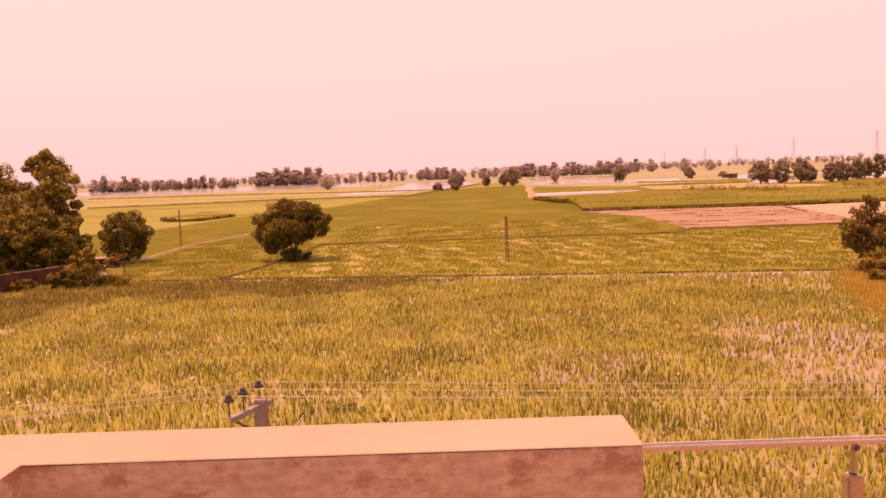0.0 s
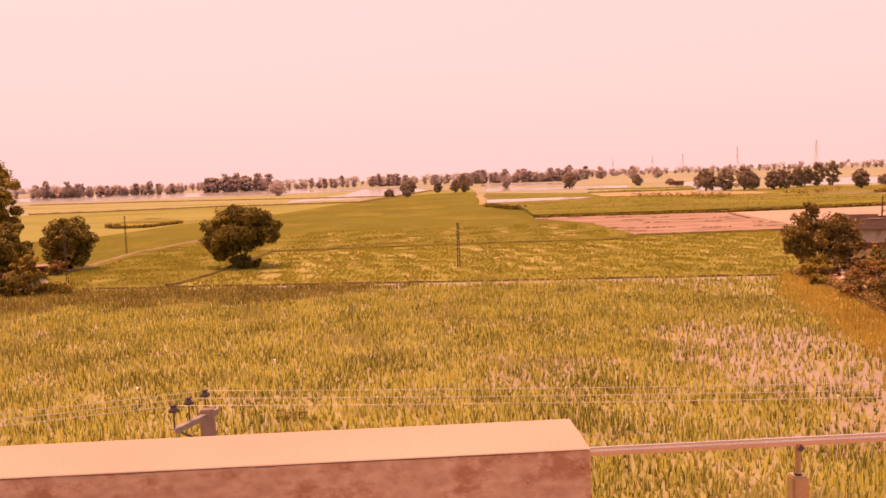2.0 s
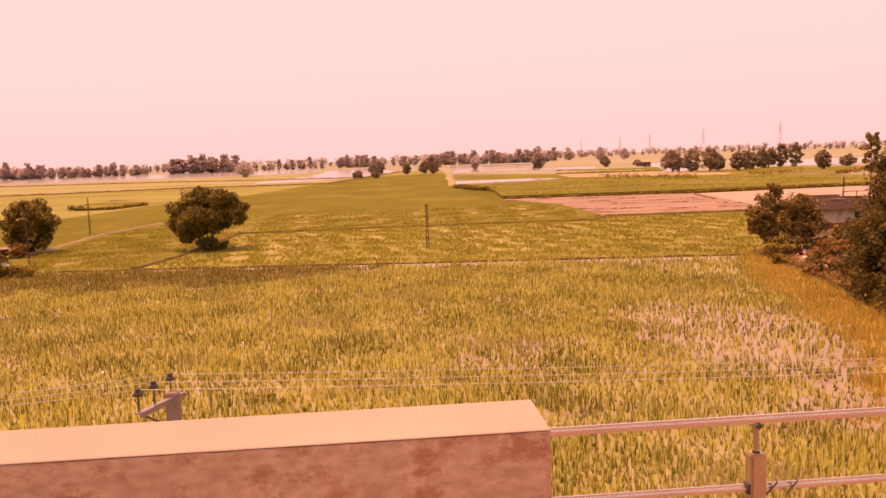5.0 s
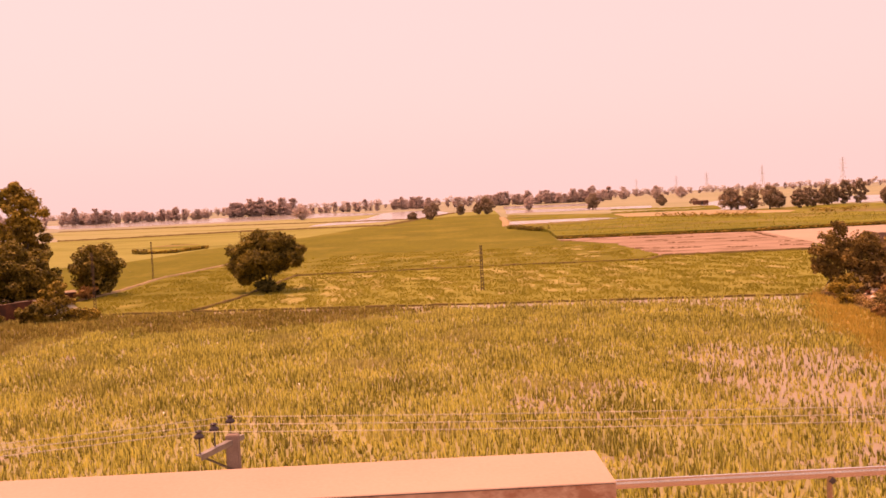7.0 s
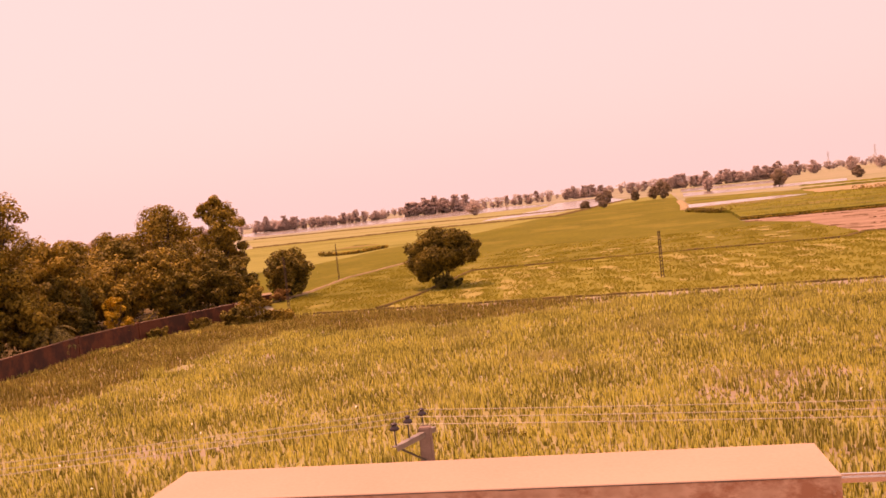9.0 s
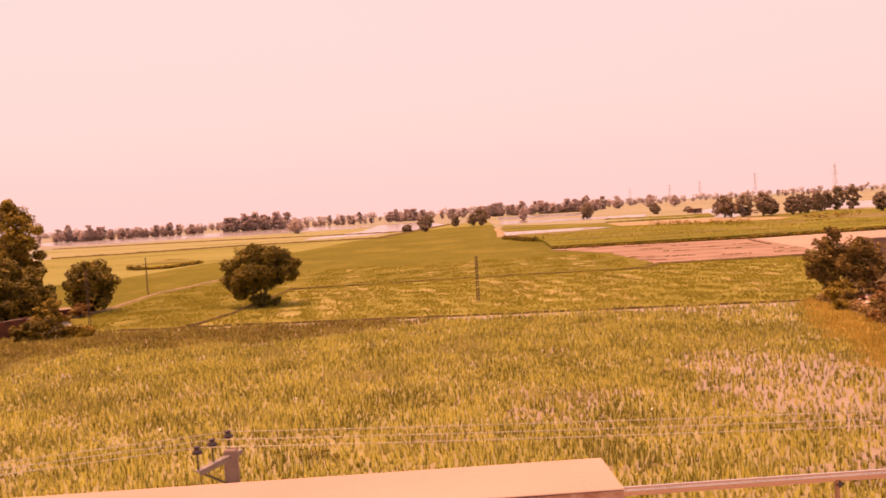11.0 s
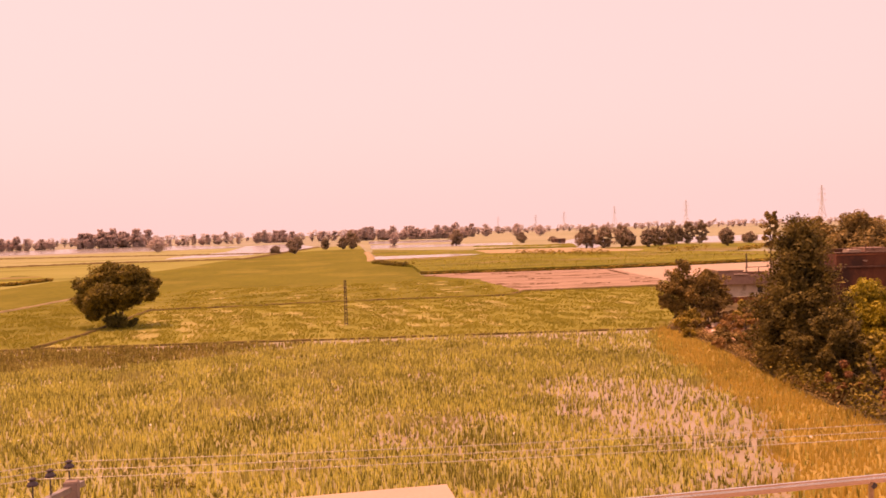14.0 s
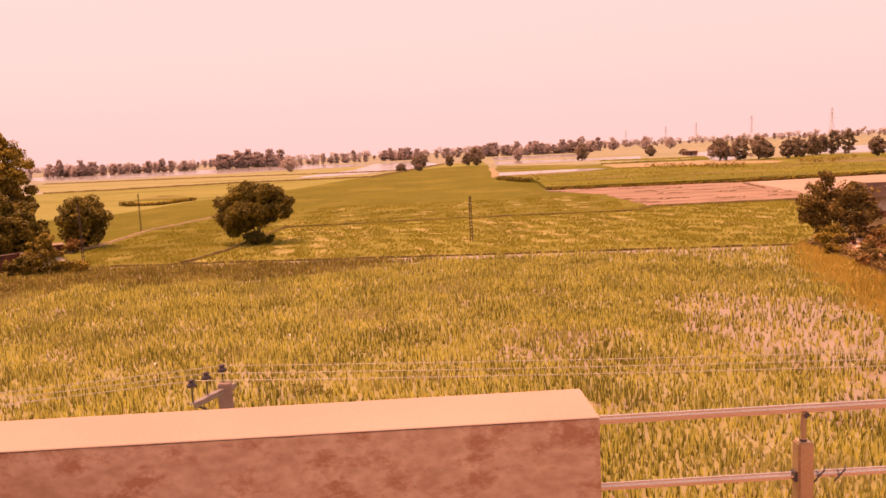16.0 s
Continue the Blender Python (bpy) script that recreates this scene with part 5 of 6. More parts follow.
broken_top(fronthouse, 8.6, 8.268, 0.3, 81, "brick")
broken_top(lowhouse, 10.0, 7.268, 0.3, 82, "cement")
ter = thing("terrace_house", VILLAGE @ pose(28, 9.3, 0), "rendered house with a walled roof terrace", "house", "village houses")
for nm, q, mat in (("body", (0, 14.5, 0.3, 8, -0.1, 4.1), "cement"), ("terrace_wall", (-0.3, 12.2, 0, 0.25, -0.1, 5.35), "cement_dark"), ("coping", (-0.35, 12.25, -0.06, 0.31, 5.35, 5.45), "slab"),
                   ("terrace_floor", (-0.25, 14.5, 0.3, 6, 4.1, 4.2), "slab"), ("side_wall", (12.0, 12.2, 0.31, 3.5, 4.2, 5.3), "cement")):
    bm = bmesh.new()
    box(bm, *q)
    part(nm, bm, M[mat], ter)
# portico on the terrace, with a canopy slab on square pillars
port = thing("portico", VILLAGE @ pose(33.8, 12.2, 4.2), "grey cement portico with a flat canopy slab", "portico")
for x0, x1, z in ((-0.3, 4.6, 2.75), (4.7, 6.9, 2.82)):
    bm = bmesh.new()
    box(bm, x0, x1, -0.5, 3.3, z, z + 0.15)
    part("canopy", bm, M["cement_dark"], port)
for x in (0.0, 1.5, 4.2, 6.3):
    bm = bmesh.new()
    box(bm, x, x + 0.35, 0, 0.35, 0, 2.75)
    part("pillar", bm, M["cement"], port)
bm = bmesh.new()
wall_x(bm, -0.2, 6.8, 3.0, 0.25, 0, 2.75, [(2.2, 3.6, 0.02, 2.2), (4.9, 5.9, 0.9, 2.1)])
part("back_wall", bm, M["cement"], port)
bm = bmesh.new()
box(bm, 2.2, 3.6, 3.12, 3.18, 0, 2.2)
part("door", bm, M["dark_void"], port)
bm = bmesh.new()
bar(bm, (4.8, 2.4, 2.98), (6.7, 2.5, 3.35), 0.9, 0.06)
part("propped_sheet", bm, M["slab"], port, "pale sheet propped on bricks")
bm = bmesh.new()
box(bm, 4.9, 5.4, 2.4, 3.0, 2.9, 3.1)
part("prop", bm, M["brick"], port)
# balcony with panelled parapet
bal = thing("balcony_house", VILLAGE @ pose(42.9, 8.7, 0), "grey rendered house with a panelled balcony", "house", "village houses")
bm = bmesh.new()
box(bm, 0.4, 14, 2.0, 10, -0.1, 5.2)
part("body", bm, M["cement"], bal)
bm = bmesh.new()
box(bm, 0, 5.7, 0, 2.6, 5.05, 5.2)
part("balcony_slab", bm, M["cement"], bal)
bm = bmesh.new()
box(bm, 0, 5.7, 0, 0.12, 5.2, 6.5)
part("balcony_wall", bm, M["cement_dark"], bal)
for x in (0.0, 5.58):
    bm = bmesh.new()
    box(bm, x, x + 0.12, 0.12, 2.6, 5.2, 6.5)
    part("balcony_side", bm, M["cement"], bal)
for x in (0, 1.85, 3.7, 5.55):
    bm = bmesh.new()
    box(bm, x - 0.02, x + 0.17, -0.06, 0.0, 5.2, 6.5)
    part("balcony_rib", bm, M["cement"], bal)
for z in (5.12, 6.44):
    bm = bmesh.new()
    box(bm, -0.08, 5.8, -0.1, 0.2, z + 0.06, z + 0.16)
    part("balcony_moulding", bm, M["cement"], bal)
bm = bmesh.new()
box(bm, 5.75, 13.5, 1.2, 9.0, 5.2, 7.3)
part("upper_storey", bm, M["cement"], bal)
bm = bmesh.new()
box(bm, 4.9, 14.2, 0.6, 9.4, 7.3, 7.45)
part("roof_slab", bm, M["slab"], bal)
bm = bmesh.new()
box(bm, 6.6, 7.7, 1.1, 1.196, 5.2, 6.9)
part("door", bm, M["dark_void"], bal)
house("upper_house", 57.5, 66, 18, 28, 7.9, M["cement"], "grey rendered upper storey beyond a balcony", parapet=0.3, holes=((59, 60.2, 4.8, 6.4), (63, 64.2, 4.8, 6.4)), coping="cement")
# The shade below the ochre parapet is put into the wall's dark render.
ochre = house("ochre_house", 22.2, 37.8, 26, 35, 7.0, M["cement_dark"], "rendered house with a deep ochre parapet, wall darkened for its shade", parapet=0.1, holes=((26, 27.2, 4.4, 6.2), (31, 32.2, 4.4, 6.2)), coping="cement")
for nm, q, mat in (("ochre_parapet", (-0.3, 15.9, -0.9, -0.65, 6.95, 8.4), "ochre"), ("ochre_parapet", (-0.3, -0.05, -0.648, 9.0, 6.95, 8.4), "ochre"), ("parapet_cap", (-0.36, 15.96, -0.96, -0.6, 8.402, 8.5), "pale_paint"),
                   ("canopy_slab", (-0.3, 15.9, -0.648, -0.002, 6.95, 7.1), "cement")):
    bm = bmesh.new()
    box(bm, *q)
    part(nm, bm, M[mat], ochre)
house("brick_tower_house", -20, -11.05, 50, 60, 12.0, M["brick_grey"], "tall bare grey brick house", parapet=1.0, coping="brick_grey")
tallhouse = house("painted_house", -11, -0.6, 50, 60, 10.6, M["pale_paint"], "pale yellow house with maroon parapet", parapet=0.1, holes=((-10.2, -8.6, 8.75, 9.85), (-7.6, -6.2, 8.75, 9.85), (-5.4, -4.0, 8.75, 9.85)),
                  coping="maroon")
bm = bmesh.new()
box(bm, -0.2, 10.6, -0.25, 0.1, 10.7, 11.9)
for k in range(4):
    box(bm, 0.2 + 2.7 * k, 0.8 + 2.7 * k, -0.33, -0.25, 10.8, 12.0)
part("maroon_parapet", bm, M["maroon"], tallhouse)
bm = bmesh.new()
box(bm, -0.3, 16.0, -0.5, -0.003, 6.4, 8.45)
part("balcony_band", bm, M["brick_grey"], tallhouse)
for x in (1.9, 5.2, 8.3):
    bm = bmesh.new()
    lathe(bm, [(0.14, 11.1), (0.2, 11.3), (0.12, 11.55), (0.05, 11.65)], 8, (x, -0.36, 0))
    part("ornament", bm, M["white"], tallhouse, "small white ornament on the parapet")
house("far_block", -17, -11, 40, 46, 8.3, M["cement_dark"], "low rendered block behind brick roofs", parapet=0.3, coping="cement")
# roof clutter: parapet stubs, broken slab edges, pipes and stacked bricks
def roof_stack(x, y, z, seed, rows=3, material="brick"):
    g = random.Random(seed)
    e = thing("brick_stack", VILLAGE @ pose(x, y, z, 0, 0, g.uniform(-20, 20)), "loose stack of spare bricks on a roof", "bricks", "brick stacks on roofs")
    for r in range(rows):
        for k in range(5):
            if r and g.random() < 0.25:
                continue
            bm = bmesh.new()
            box(bm, k * 0.26 + g.uniform(-0.02, 0.02), k * 0.26 + 0.235, g.uniform(-0.02, 0.02), 0.4, r * 0.16, r * 0.16 + 0.155)
            part("brick_course", bm, M[material], e)


stand = thing("tank_stand", VILLAGE @ pose(31.6, 17.4, 6.945), "square brick stand under a roof tank", "stand")
bm = bmesh.new()
box(bm, -0.4, 0.4, -0.4, 0.4, 0, 0.6)
part("pedestal", bm, M["brick_dark"], stand)
bm = bmesh.new()
box(bm, -0.45, 0.45, -0.45, 0.45, 0.6, 0.648)
part("top_slab", bm, M["cement"], stand)
roof_stack(24.2, 17.2, 6.95, 1, 2)
roof_stack(36.6, 14.4, 7.1, 2, 2, "brick_grey")
roof_stack(-1.5, 22.2, 7.3, 3, 6)
roof_stack(-4.0, 26.0, 7.3, 4, 6, "brick_dark")
roof_stack(16.0, 27.5, 6.9, 5, 8)


def roof_pipe(x, y, z, h):
    e = thing("vent_pipe", VILLAGE @ pose(x, y, z), "upright cement vent pipe on a roof", "pipe", "roof pipes")
    bm = bmesh.new()
    tube(bm, [((0, 0, 0), 0.07), ((0, 0, h), 0.07)], 8)
    part("pipe", bm, M["cement"], e)
    bm = bmesh.new()
    tube(bm, [((0, 0, h), 0.1), ((0, 0, h + 0.14), 0.1)], 8)
    part("cap", bm, M["cement_dark"], e)


for q in ((-3.4, 24.0, 7.3, 1.5), (18.5, 30.0, 6.9, 1.9)):
    roof_pipe(*q)
water_tank(36.2, 13.6, 7.1, 0.36, 1.08, M["blue"], "round blue plastic water tank on a roof")
water_tank(31.6, 17.4, 7.55, 0.30, 0.8, M["white"], "round white plastic water tank on a roof")
water_tank(-13.4, 42.0, 8.0, 0.65, 1.45, M["blue"], "round blue plastic water tank on a roof")

# small hut by the fields
hut = thing("field_hut", pose(66.8, 119.2, 0, 0, 0, -12), "small flat-roofed hut with overhanging grey parapet and cream wall", "hut")
bm = bmesh.new()
wall_x(bm, 1.6, 9.4, 0.9, 0.25, -0.2, 2.1, [(6.4, 7.2, 0.6, 1.6)])
part("front_wall", bm, M["hut_wall"], hut, "cream painted front wall")
for nm, q, mat in (("side_wall", (1.6, 1.85, 1.15, 6.0, -0.2, 2.1), "cement_dark"), ("side_wall", (9.15, 9.4, 1.15, 6.0, -0.2, 2.1), "cement_dark"), ("back_wall", (1.6, 9.4, 6.0, 6.25, -0.2, 2.1), "cement_dark"),
                   ("roof_slab", (0.2, 9.6, 0.0, 7.0, 2.1, 2.25), "slab"), ("parapet", (0.0, 9.8, -0.2, 0.0, 2.05, 3.55), "hut_render"), ("parapet", (0.0, 0.2, 0.002, 7.2, 2.05, 3.55), "hut_render"),
                   ("parapet", (9.6, 9.8, 0.002, 7.2, 2.05, 3.55), "cement"), ("parapet", (0.2, 9.6, 7.0, 7.2, 2.05, 3.55), "cement"), ("roof_room", (-0.02, 3.9, 0.21, 6.8, 2.26, 4.15), "hut_render"),
                   ("room_slab", (-0.15, 4.05, 0.1, 6.95, 4.15, 4.27), "slab"), ("shutter", (6.4, 7.2, 1.05, 1.1, 0.6, 1.6), "dark_void"), ("corner_slab", (2.4, 4.6, -0.5, 0.2, 3.56, 3.66), "slab")):
    bm = bmesh.new()
    box(bm, *q)
    part(nm, bm, M[mat], hut)
for x in (5.0, 7.0, 9.0):
    bm = bmesh.new()
    bar(bm, (x, 2.0, 2.25), (x, 2.0, 4.6), 0.1)
    part("roof_post", bm, M["pole"], hut)
bm = bmesh.new()
bar(bm, (4.9, 2.0, 4.6), (9.1, 2.0, 4.6), 0.1)
part("roof_beam", bm, M["pole"], hut)
yard = thing("yard_wall", pose(61.6, 111.5, 0, 0, 0, -12), "low red brick yard wall by the hut", "wall")
for i in range(4):
    bm = bmesh.new()
    box(bm, i * 3.2, i * 3.2 + 3.1, 0, 0.22, -0.1, 0.8)
    part("wall_panel", bm, M["brick"], yard)
    bm = bmesh.new()
    box(bm, i * 3.2 + 0.2, i * 3.2 + 2.2, -0.03, 0.25, 0.8, 0.88)
    part("coping", bm, M["slab"], yard)

shed = thing("field_shed", pose(184, 548, -0.1, 0, 0, 10), "small dark shed on the far fields", "shed")
for nm, q, mat in (("wall", (0, 9, 0, 4, 0, 2.6), "cement_dark"), ("roof", (-0.4, 9.4, -0.5, 4.5, 2.6, 2.85), "slab"), ("doorway", (3.6, 5.0, -0.06, -0.003, 0.02, 2.1), "dark_void")):
    bm = bmesh.new()
    box(bm, *q)
    part(nm, bm, M[mat], shed)

# rubble at the foot of the corner tree
def rubble(x, y, count, spread, seed):
    g = random.Random(seed)
    e = thing("rubble_heap", pose(x, y, -0.1), "heap of pale broken bricks and plaster lumps on bare earth", "rubble")
    for i in range(count):
        a, d = g.uniform(0, math.tau), spread * g.random() ** 0.7
        w = g.uniform(0.15, 0.45)
        bm = bmesh.new()
        z = max(0.02, 0.8 * (1 - d / spread) * g.random())
        ring = [(math.cos(a) * d * 1.4, math.sin(a) * d, z), w * 0.8]
        tube(bm, [((ring[0][0], ring[0][1], z), w * 0.7), ((ring[0][0] + g.uniform(-0.05, 0.05), ring[0][1], z + w * 0.5), w), ((ring[0][0], ring[0][1] + 0.03, z + w), w * 0.5)], 6)
        part("lump", bm, M["rubble"] if g.random() < 0.75 else M["brick"], e)


rubble(47.6, 84.8, 34, 1.7, 5)
rubble(46.0, 74.5, 16, 1.1, 6)
rubble(48.2, 87.0, 24, 1.4, 7)
rubble(45.2, 72.4, 14, 1.0, 8)
rubble(44.0, 79.5, 12, 1.2, 9)

# ---- poles, wires and pylons ----
def line_pole():
    e = thing("utility_pole", pose(-2.72, 12.65, 0), "concrete power pole with angle-iron crossarm", "utility pole")
    bm = bmesh.new()
    for z0, z1, w0, w1 in ((-0.1, 9.02, 0.34, 0.17),):
        lo = [bm.verts.new((sx * w0 / 2, sy * w0 * 0.45, z0)) for sx, sy in ((-1, -1), (1, -1), (1, 1), (-1, 1))]
        hi = [bm.verts.new((sx * w1 / 2, sy * w1 * 0.45, z1)) for sx, sy in ((-1, -1), (1, -1), (1, 1), (-1, 1))]
        for i in range(4):
            bm.faces.new((lo[i], lo[(i + 1) % 4], hi[(i + 1) % 4], hi[i]))
        bm.faces.new(lo[::-1])
        bm.faces.new(hi)
    soften(bm, 0.012)
    part("pole_shaft", bm, M["concrete"], e)
    a, b = Vector((-0.275, -0.74, 8.96)), Vector((-0.03, 0.20, 8.95))
    bm = bmesh.new()
    side = Vector((0.11, 0.0, 0))
    bar(bm, a, b + side, 0.085, 0.014)
    bar(bm, a + Vector((0.036, 0, -0.03)), b + side + Vector((0.036, 0, -0.03)), 0.012, 0.075)
    part("crossarm", bm, M["galv"], e)
    bm = bmesh.new()
    bar(bm, a + Vector((0.03, 0.06, -0.03)), (-0.02, -0.09, 8.55), 0.045, 0.02)
    part("brace", bm, M["bolt"], e)
    for x, y, z in ((-0.265, -0.69, 9.02), (-0.155, -0.35, 9.02), (-0.045, 0.10, 9.0)):
        ins = new("insulator")
        ins.parent = e
        ins.location = (x, y, z)
        s = bmesh.new()
        tube(s, [((0, 0, -0.06), 0.011), ((0, 0, 0.19), 0.011)], 8)
        part("stud", s, M["bolt"], ins)
        s = bmesh.new()
        lathe(s, [(0.03, 0.168), (0.066, 0.165), (0.072, 0.178), (0.052, 0.205), (0.034, 0.222), (0.030, 0.236), (0.046, 0.242), (0.048, 0.252), (0.03, 0.262), (0.012, 0.268)], 16)
        part("shed", s, M["ceramic"], ins, "", True)
    return e


line_pole()


def wire(a, b, sag, label):
    a, b = Vector(a), Vector(b)
    bm = bmesh.new()
    n = 36
    tube(bm, [(a.lerp(b, i / n) - Vector((0, 0, 4 * sag * (i / n) * (1 - i / n))), 0.0054) for i in range(n + 1)], 5)
    return tagged(part("power_wire", bm, M["wire"]), label, "wire", "power wires")


for tip in ((-2.985, 11.96, 9.265), (-2.875, 12.30, 9.265), (-2.765, 12.75, 9.245)):
    wire(tip, (42, tip[1] - 0.3, 9.35), 0.5, "thin bare power wire strung over the paddy")
    wire(tip, (-42, tip[1] - 9.3, 9.9), 0.3, "thin bare power wire strung over the paddy")
for s, x, yy in ((0, 42, 12.1), (1, -42, 2.9)):
    e = thing("utility_pole", pose(x, yy, 0), "concrete power pole carrying wires", "utility pole")
    bm = bmesh.new()
    tube(bm, [((0, 0, -0.1), 0.18), ((0, 0, 9.3 + 0.55 * s), 0.1)], 8)
    part("pole_shaft", bm, M["concrete"], e)
    bm = bmesh.new()
    bar(bm, (0, -1.0, 9.3 + 0.55 * s), (0, 1.0, 9.3 + 0.55 * s), 0.09)
    part("crossarm", bm, M["galv"], e)


def field_pole(x, y, h, w, label):
    """A slim lattice pole of two channels tied by plates."""
    e = thing("field_pole", pose(x, y, -0.1, 0, 0, 8), label, "utility pole", "poles in the fields")
    for s in (-1, 1):
        bm = bmesh.new()
        bar(bm, (s * w / 2, 0, 0), (s * w * 0.3, 0, h), w * 0.2, w * 0.3)
        part("channel", bm, M["pole"], e)
    for i in range(int(h / 0.45)):
        z = 0.3 + i * 0.45
        f = w / 2 * (1 - 0.4 * z / h)
        bm = bmesh.new()
        bar(bm, (-f, 0, z), (f, 0, z + 0.15), 0.03, 0.1)
        part("tie_plate", bm, M["pole"], e)
    return e


field_pole(7.2, 106.5, 6.0, 0.34, "slim rusty lattice pole standing in the young paddy")
field_pole(-40.7, 101.2, 7.6, 0.26, "slim rusty lattice pole beside bushes")
field_pole(73.6, 122.4, 6.8, 0.26, "slim rusty lattice pole behind the hut")
field_pole(-48.8, 147.0, 6.9, 0.24, "slim rusty lattice pole beside the track")


def pylon(x, y, h, turn):
    e = thing("pylon", pose(x, y, -0.1, 0, 0, turn), "tall steel lattice transmission pylon, paled for haze", "pylon", "pylon line")
    half = lambda z: 3.6 * (1 - z / (h * 0.62)) + 0.9 if z < h * 0.62 else 0.9 - 0.55 * (z - h * 0.62) / (h * 0.38)
    lv = [h * f for f in (0, 0.16, 0.31, 0.44, 0.54, 0.62, 0.70, 0.78, 0.86, 0.93, 1.0)]
    for sx, sy in ((-1, -1), (1, -1), (1, 1), (-1, 1)):
        bm = bmesh.new()
        for a, b in zip(lv, lv[1:]):
            bar(bm, (sx * half(a), sy * half(a), a), (sx * half(b), sy * half(b), b), 0.3)
        part("leg", bm, M["pylon"], e)
    bm = bmesh.new()
    for a, b in zip(lv, lv[1:]):
        p, q = half(a), half(b)
        for (x0, y0), (x1, y1) in (((-1, -1), (1, -1)), ((1, -1), (1, 1)), ((1, 1), (-1, 1)), ((-1, 1), (-1, -1))):
            bar(bm, (x0 * p, y0 * p, a), (x1 * q, y1 * q, b), 0.15)
            bar(bm, (x1 * p, y1 * p, a), (x0 * q, y0 * q, b), 0.15)
    part("bracing", bm, M["pylon"], e)
    for f, w in ((0.66, 6.4), (0.79, 5.6), (0.91, 4.6)):
        for s in (-1, 1):
            bm = bmesh.new()
            bar(bm, (s * 0.5, 0, h * f), (s * w, 0, h * f + 0.6), 0.22)
            bar(bm, (s * 0.5, 0, h * f + 1.8), (s * w, 0, h * f + 0.6), 0.18)
            bar(bm, (s * w, 0, h * f + 0.6), (s * w, 0, h * f - 1.4), 0.16)
            part("arm", bm, M["pylon"], e)


for x, y, h in ((463, 414, 43), (527, 731, 45), (561, 1079, 43), (592, 1412, 44.5), (610, 1743, 42), (644, 2063, 42), (635, 2419, 42)):
    pylon(x, y, h, 20)

# ---- the roof that the camera stands on ----
PROFILE = ((0.0, 10.4), (0.0, 11.498), (0.002, 11.5), (0.243, 11.5), (0.247, 11.497), (0.245, 11.472), (0.236, 11.448), (0.218, 11.424), (0.194, 11.408),
           (0.190, 11.376), (0.142, 11.370), (0.14, 11.36), (0.14, -0.1), (0.0, -0.1))


def parapet(name, stations, label, inner="plaster", outer="cream"):
    """Sweep the parapet's profile: each station maps an outward offset and a height to a place."""
    bm = bmesh.new()
    rows = [[bm.verts.new(f(d, z)) for d, z in PROFILE] for f in stations]
    n = len(PROFILE)
    for a, b in zip(rows, rows[1:]):
        for i in range(n):
            face = bm.faces.new((a[i], a[(i + 1) % n], b[(i + 1) % n], b[i]))
            face.material_index = 1 if i in (0, n - 1) else 0
    caps = [bm.faces.new(r) for r in (rows[0], rows[-1])]
    bmesh.ops.triangulate(bm, faces=caps, ngon_method="EAR_CLIP")
    return tagged(part(name, bm, [M[outer], M[inner]]), label, "parapet", "roof parapets", "structure")


parapet("parapet_wall_1", (lambda d, z: (0.553, 3.236 + d, z), lambda d, z: (-0.99 - d, 3.236 + d, z), lambda d, z: (-0.99 - d, -4.0, z)),
        "plastered roof parapet with cream painted top")
# The second parapet wears the brightened cream on every face.
parapet("parapet_wall_2", (lambda d, z: (6.5, 3.236 + d, z), lambda d, z: (2.288, 3.236 + d, z)), "plastered roof parapet with cream painted end", "plaster_plain", "plaster_plain")
def shadow_line():
    """Dark slivers for the thin shadow under the painted top, then mortar lumps."""
    g, bm, x = random.Random(91), bmesh.new(), -0.985
    # Thin dark boxes draw the shadow line under the painted top.
    while x < 0.54:
        w = g.uniform(0.03, 0.09)
        z = 11.4962 + g.uniform(-0.0005, 0.0005)
        box(bm, x, min(x + w, 0.548), 3.2345, 3.2362, z - g.uniform(0.0003, 0.0016), z + 0.0006)
        x += w
    tagged(part("trim_seam", bm, M["bolt"]), "thin dark slivers standing in for the shadow below the painted parapet top", "crack", "", "structure")
    bm = bmesh.new()
    for i in range(26):
        x, z, r = g.uniform(-0.9, 0.54), g.uniform(11.2, 11.47), g.uniform(0.003, 0.011)
        tube(bm, [((x, 3.2362, z), r * g.uniform(0.6, 1)), ((x + g.uniform(-0.004, 0.004), 3.2335, z), r * 0.5)], 7)
    tagged(part("trim_crumbs", bm, M["plaster"]), "small lumps of mortar on the parapet plaster", "plaster", "", "structure")


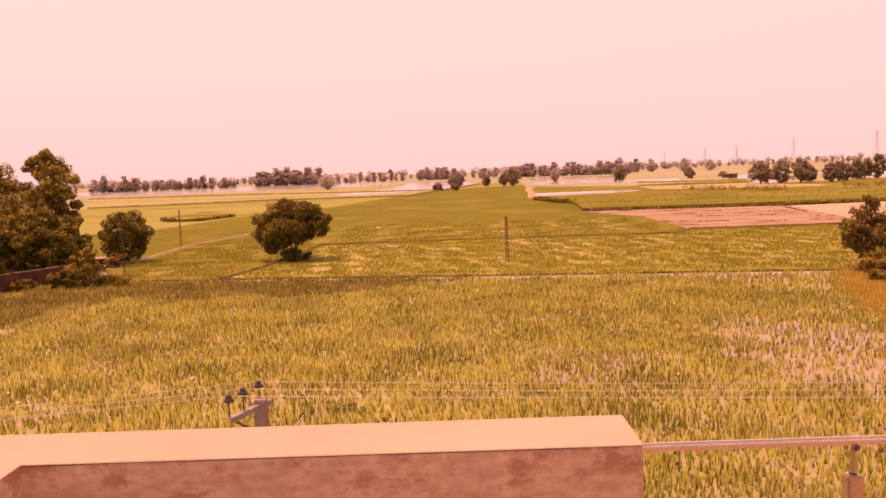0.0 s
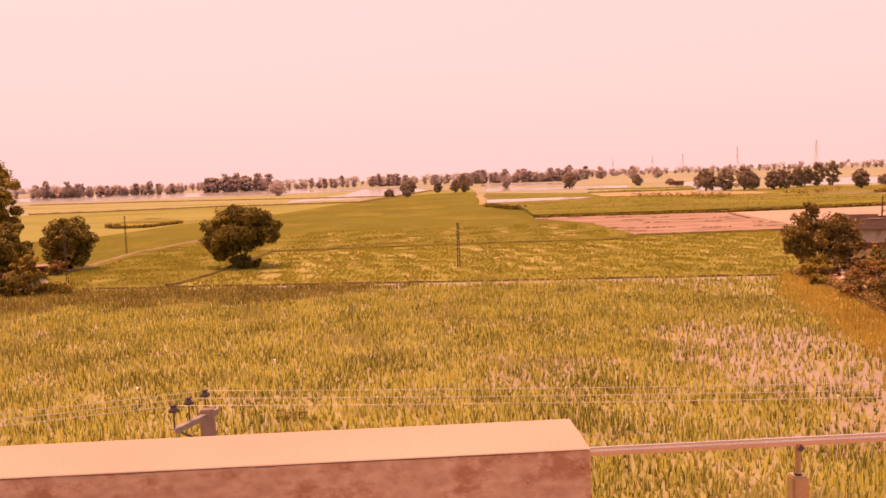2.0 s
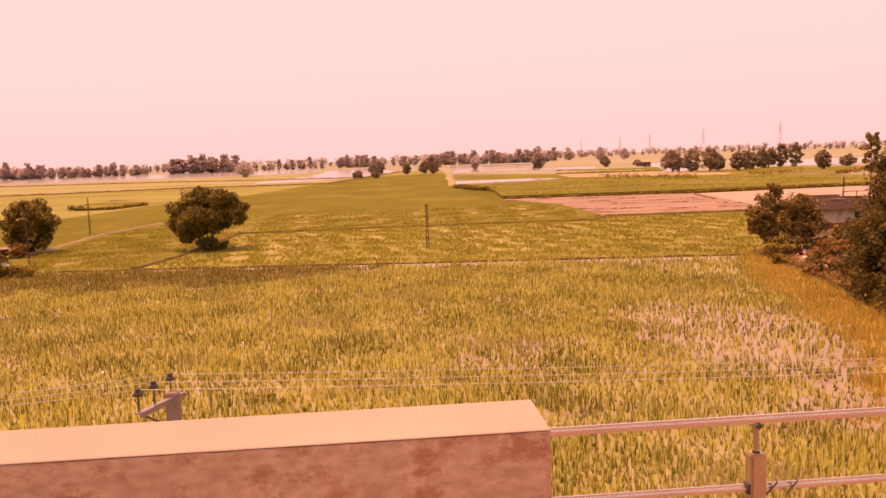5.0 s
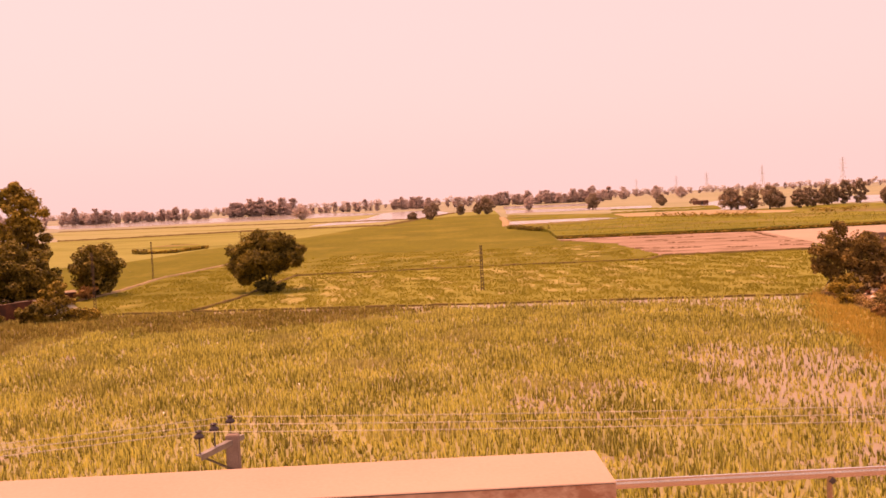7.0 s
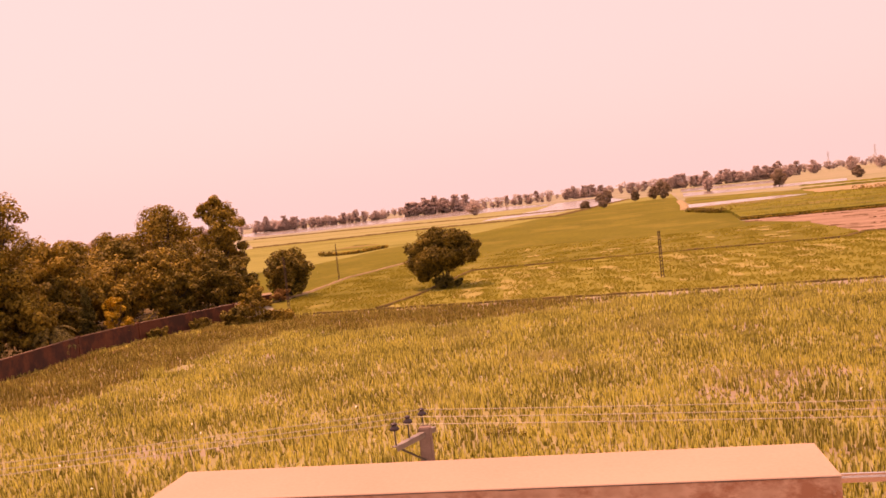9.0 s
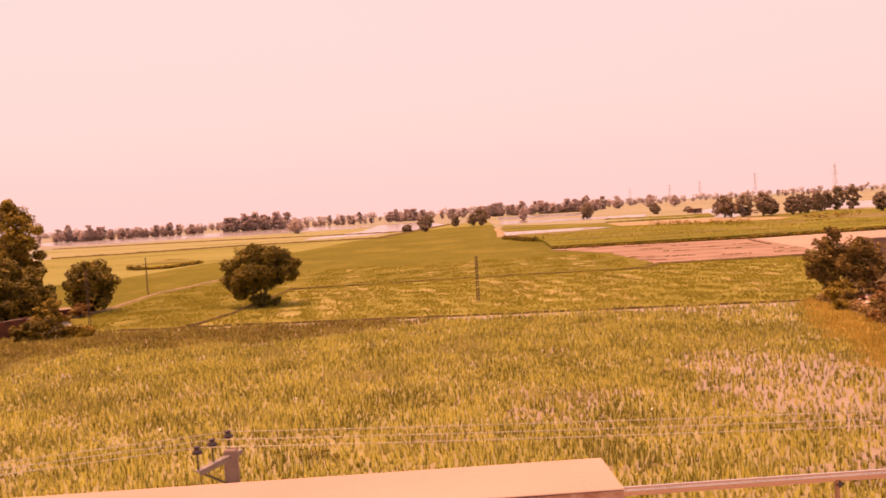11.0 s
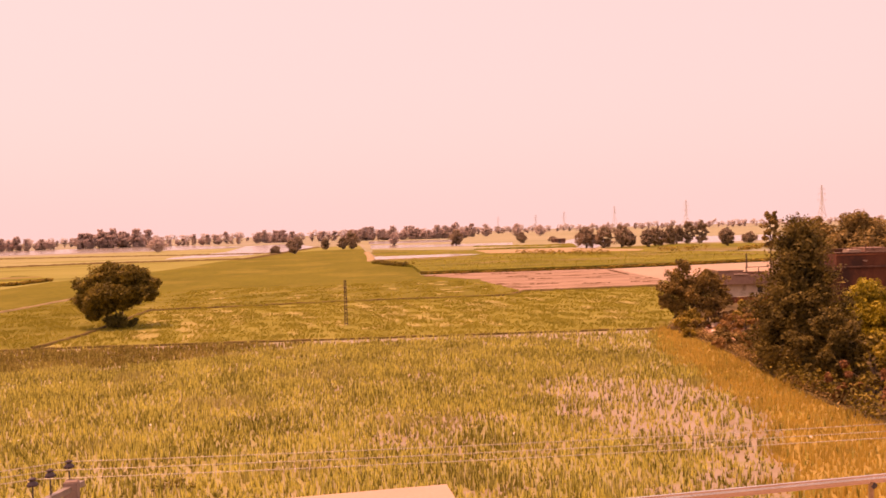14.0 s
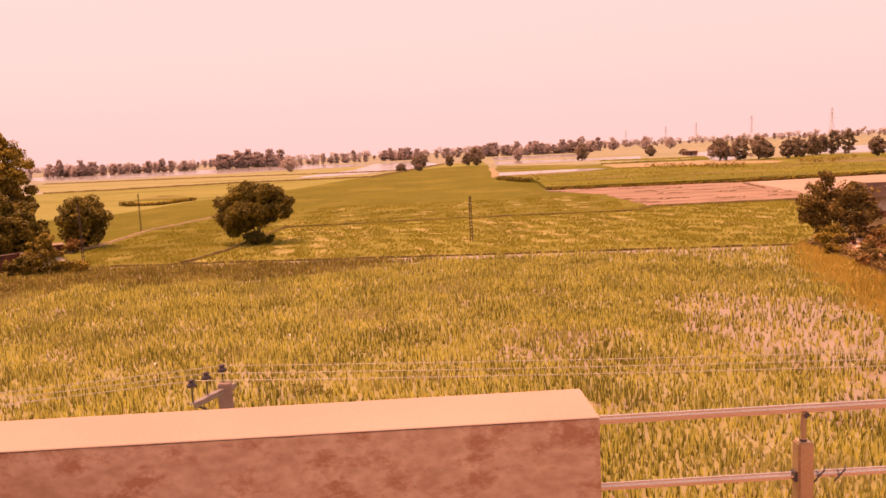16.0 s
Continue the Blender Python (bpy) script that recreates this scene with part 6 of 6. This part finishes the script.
shadow_line()
bm = bmesh.new()
box(bm, -0.988, 6.5, -4.0, 3.234, 10.25, 10.5)
tagged(part("floor", bm, M["roof_floor"]), "bare concrete roof terrace floor", "floor", "", "structure")
bm = bmesh.new()
box(bm, 0.556, 2.285, 3.236, 3.376, -0.1, 10.62)
tagged(part("parapet_kerb", bm, M["cream"]), "cream plastered kerb beneath steel railing", "kerb", "", "structure")
bm = bmesh.new()
box(bm, -1.1, 6.4, -6.0, 3.2, -0.1, 10.24)
tagged(part("wall_house", bm, M["plaster"]), "plastered body of the house below", "wall", "", "structure")

rail = thing("railing", pose(0, 3.31, 0), "steel tube railing with square bronze posts", "railing")
for z, w in ((11.466, 0.022), (11.285, 0.020)):
    bm = bmesh.new()
    box(bm, 0.5535, 2.2875, -w / 2, w / 2, z - w / 2, z + w / 2)
    soften(bm, 0.0075, 4)
    part("rail_tube", bm, M["steel"], rail, "polished steel handrail" if z > 11.4 else "")
for x in (1.106, 1.692):
    bm = bmesh.new()
    box(bm, x - 0.0205, x + 0.0205, -0.0205, 0.0205, 10.62, 11.378)
    soften(bm, 0.004, 2)
    post = part("rail_post", bm, M["post"], rail)
    bm = bmesh.new()
    tube(bm, [((x, 0, 11.37), 0.007), ((x, 0, 11.46), 0.007)], 10)
    part("post_pin", bm, M["post"], post)
    bm = bmesh.new()
    lathe(bm, [(0.010, 11.377), (0.010, 11.381), (0.008, 11.383)], 12, (x, 0, 0))
    part("pin_collar", bm, M["bolt"], post)
    bm = bmesh.new()
    tube(bm, [((x, 0, 11.443), 0.009), ((x + 0.010, 0, 11.454), 0.011)], 10)
    part("saddle", bm, M["bolt"], post)
    bm = bmesh.new()
    box(bm, x - 0.028, x - 0.0207, -0.013, 0.013, 11.272, 11.298)
    part("rail_socket", bm, M["bolt"], post)
for x, z in ((0.5535, 11.466), (2.276, 11.466), (2.276, 11.285)):
    bm = bmesh.new()
    tube(bm, [((x, 0, z - 0.004), 0.0125), ((x + 0.0115, 0, z - 0.004), 0.0125)], 12)
    part("end_collar", bm, M["bolt"], rail)
# a twist of tying wire left on the lower rail
for k, x in enumerate((1.150, 1.205)):
    bm = bmesh.new()
    tube(bm, [((x - 0.022, -0.013, 11.268), 0.0022), ((x - 0.008, -0.0135, 11.283), 0.0022), ((x + 0.006, -0.0135, 11.298), 0.0022), ((x + 0.014, 0.002, 11.301), 0.0022), ((x + 0.02, 0.013, 11.29), 0.0018)], 6)
    part("wire_tie", bm, M["bolt"], rail)
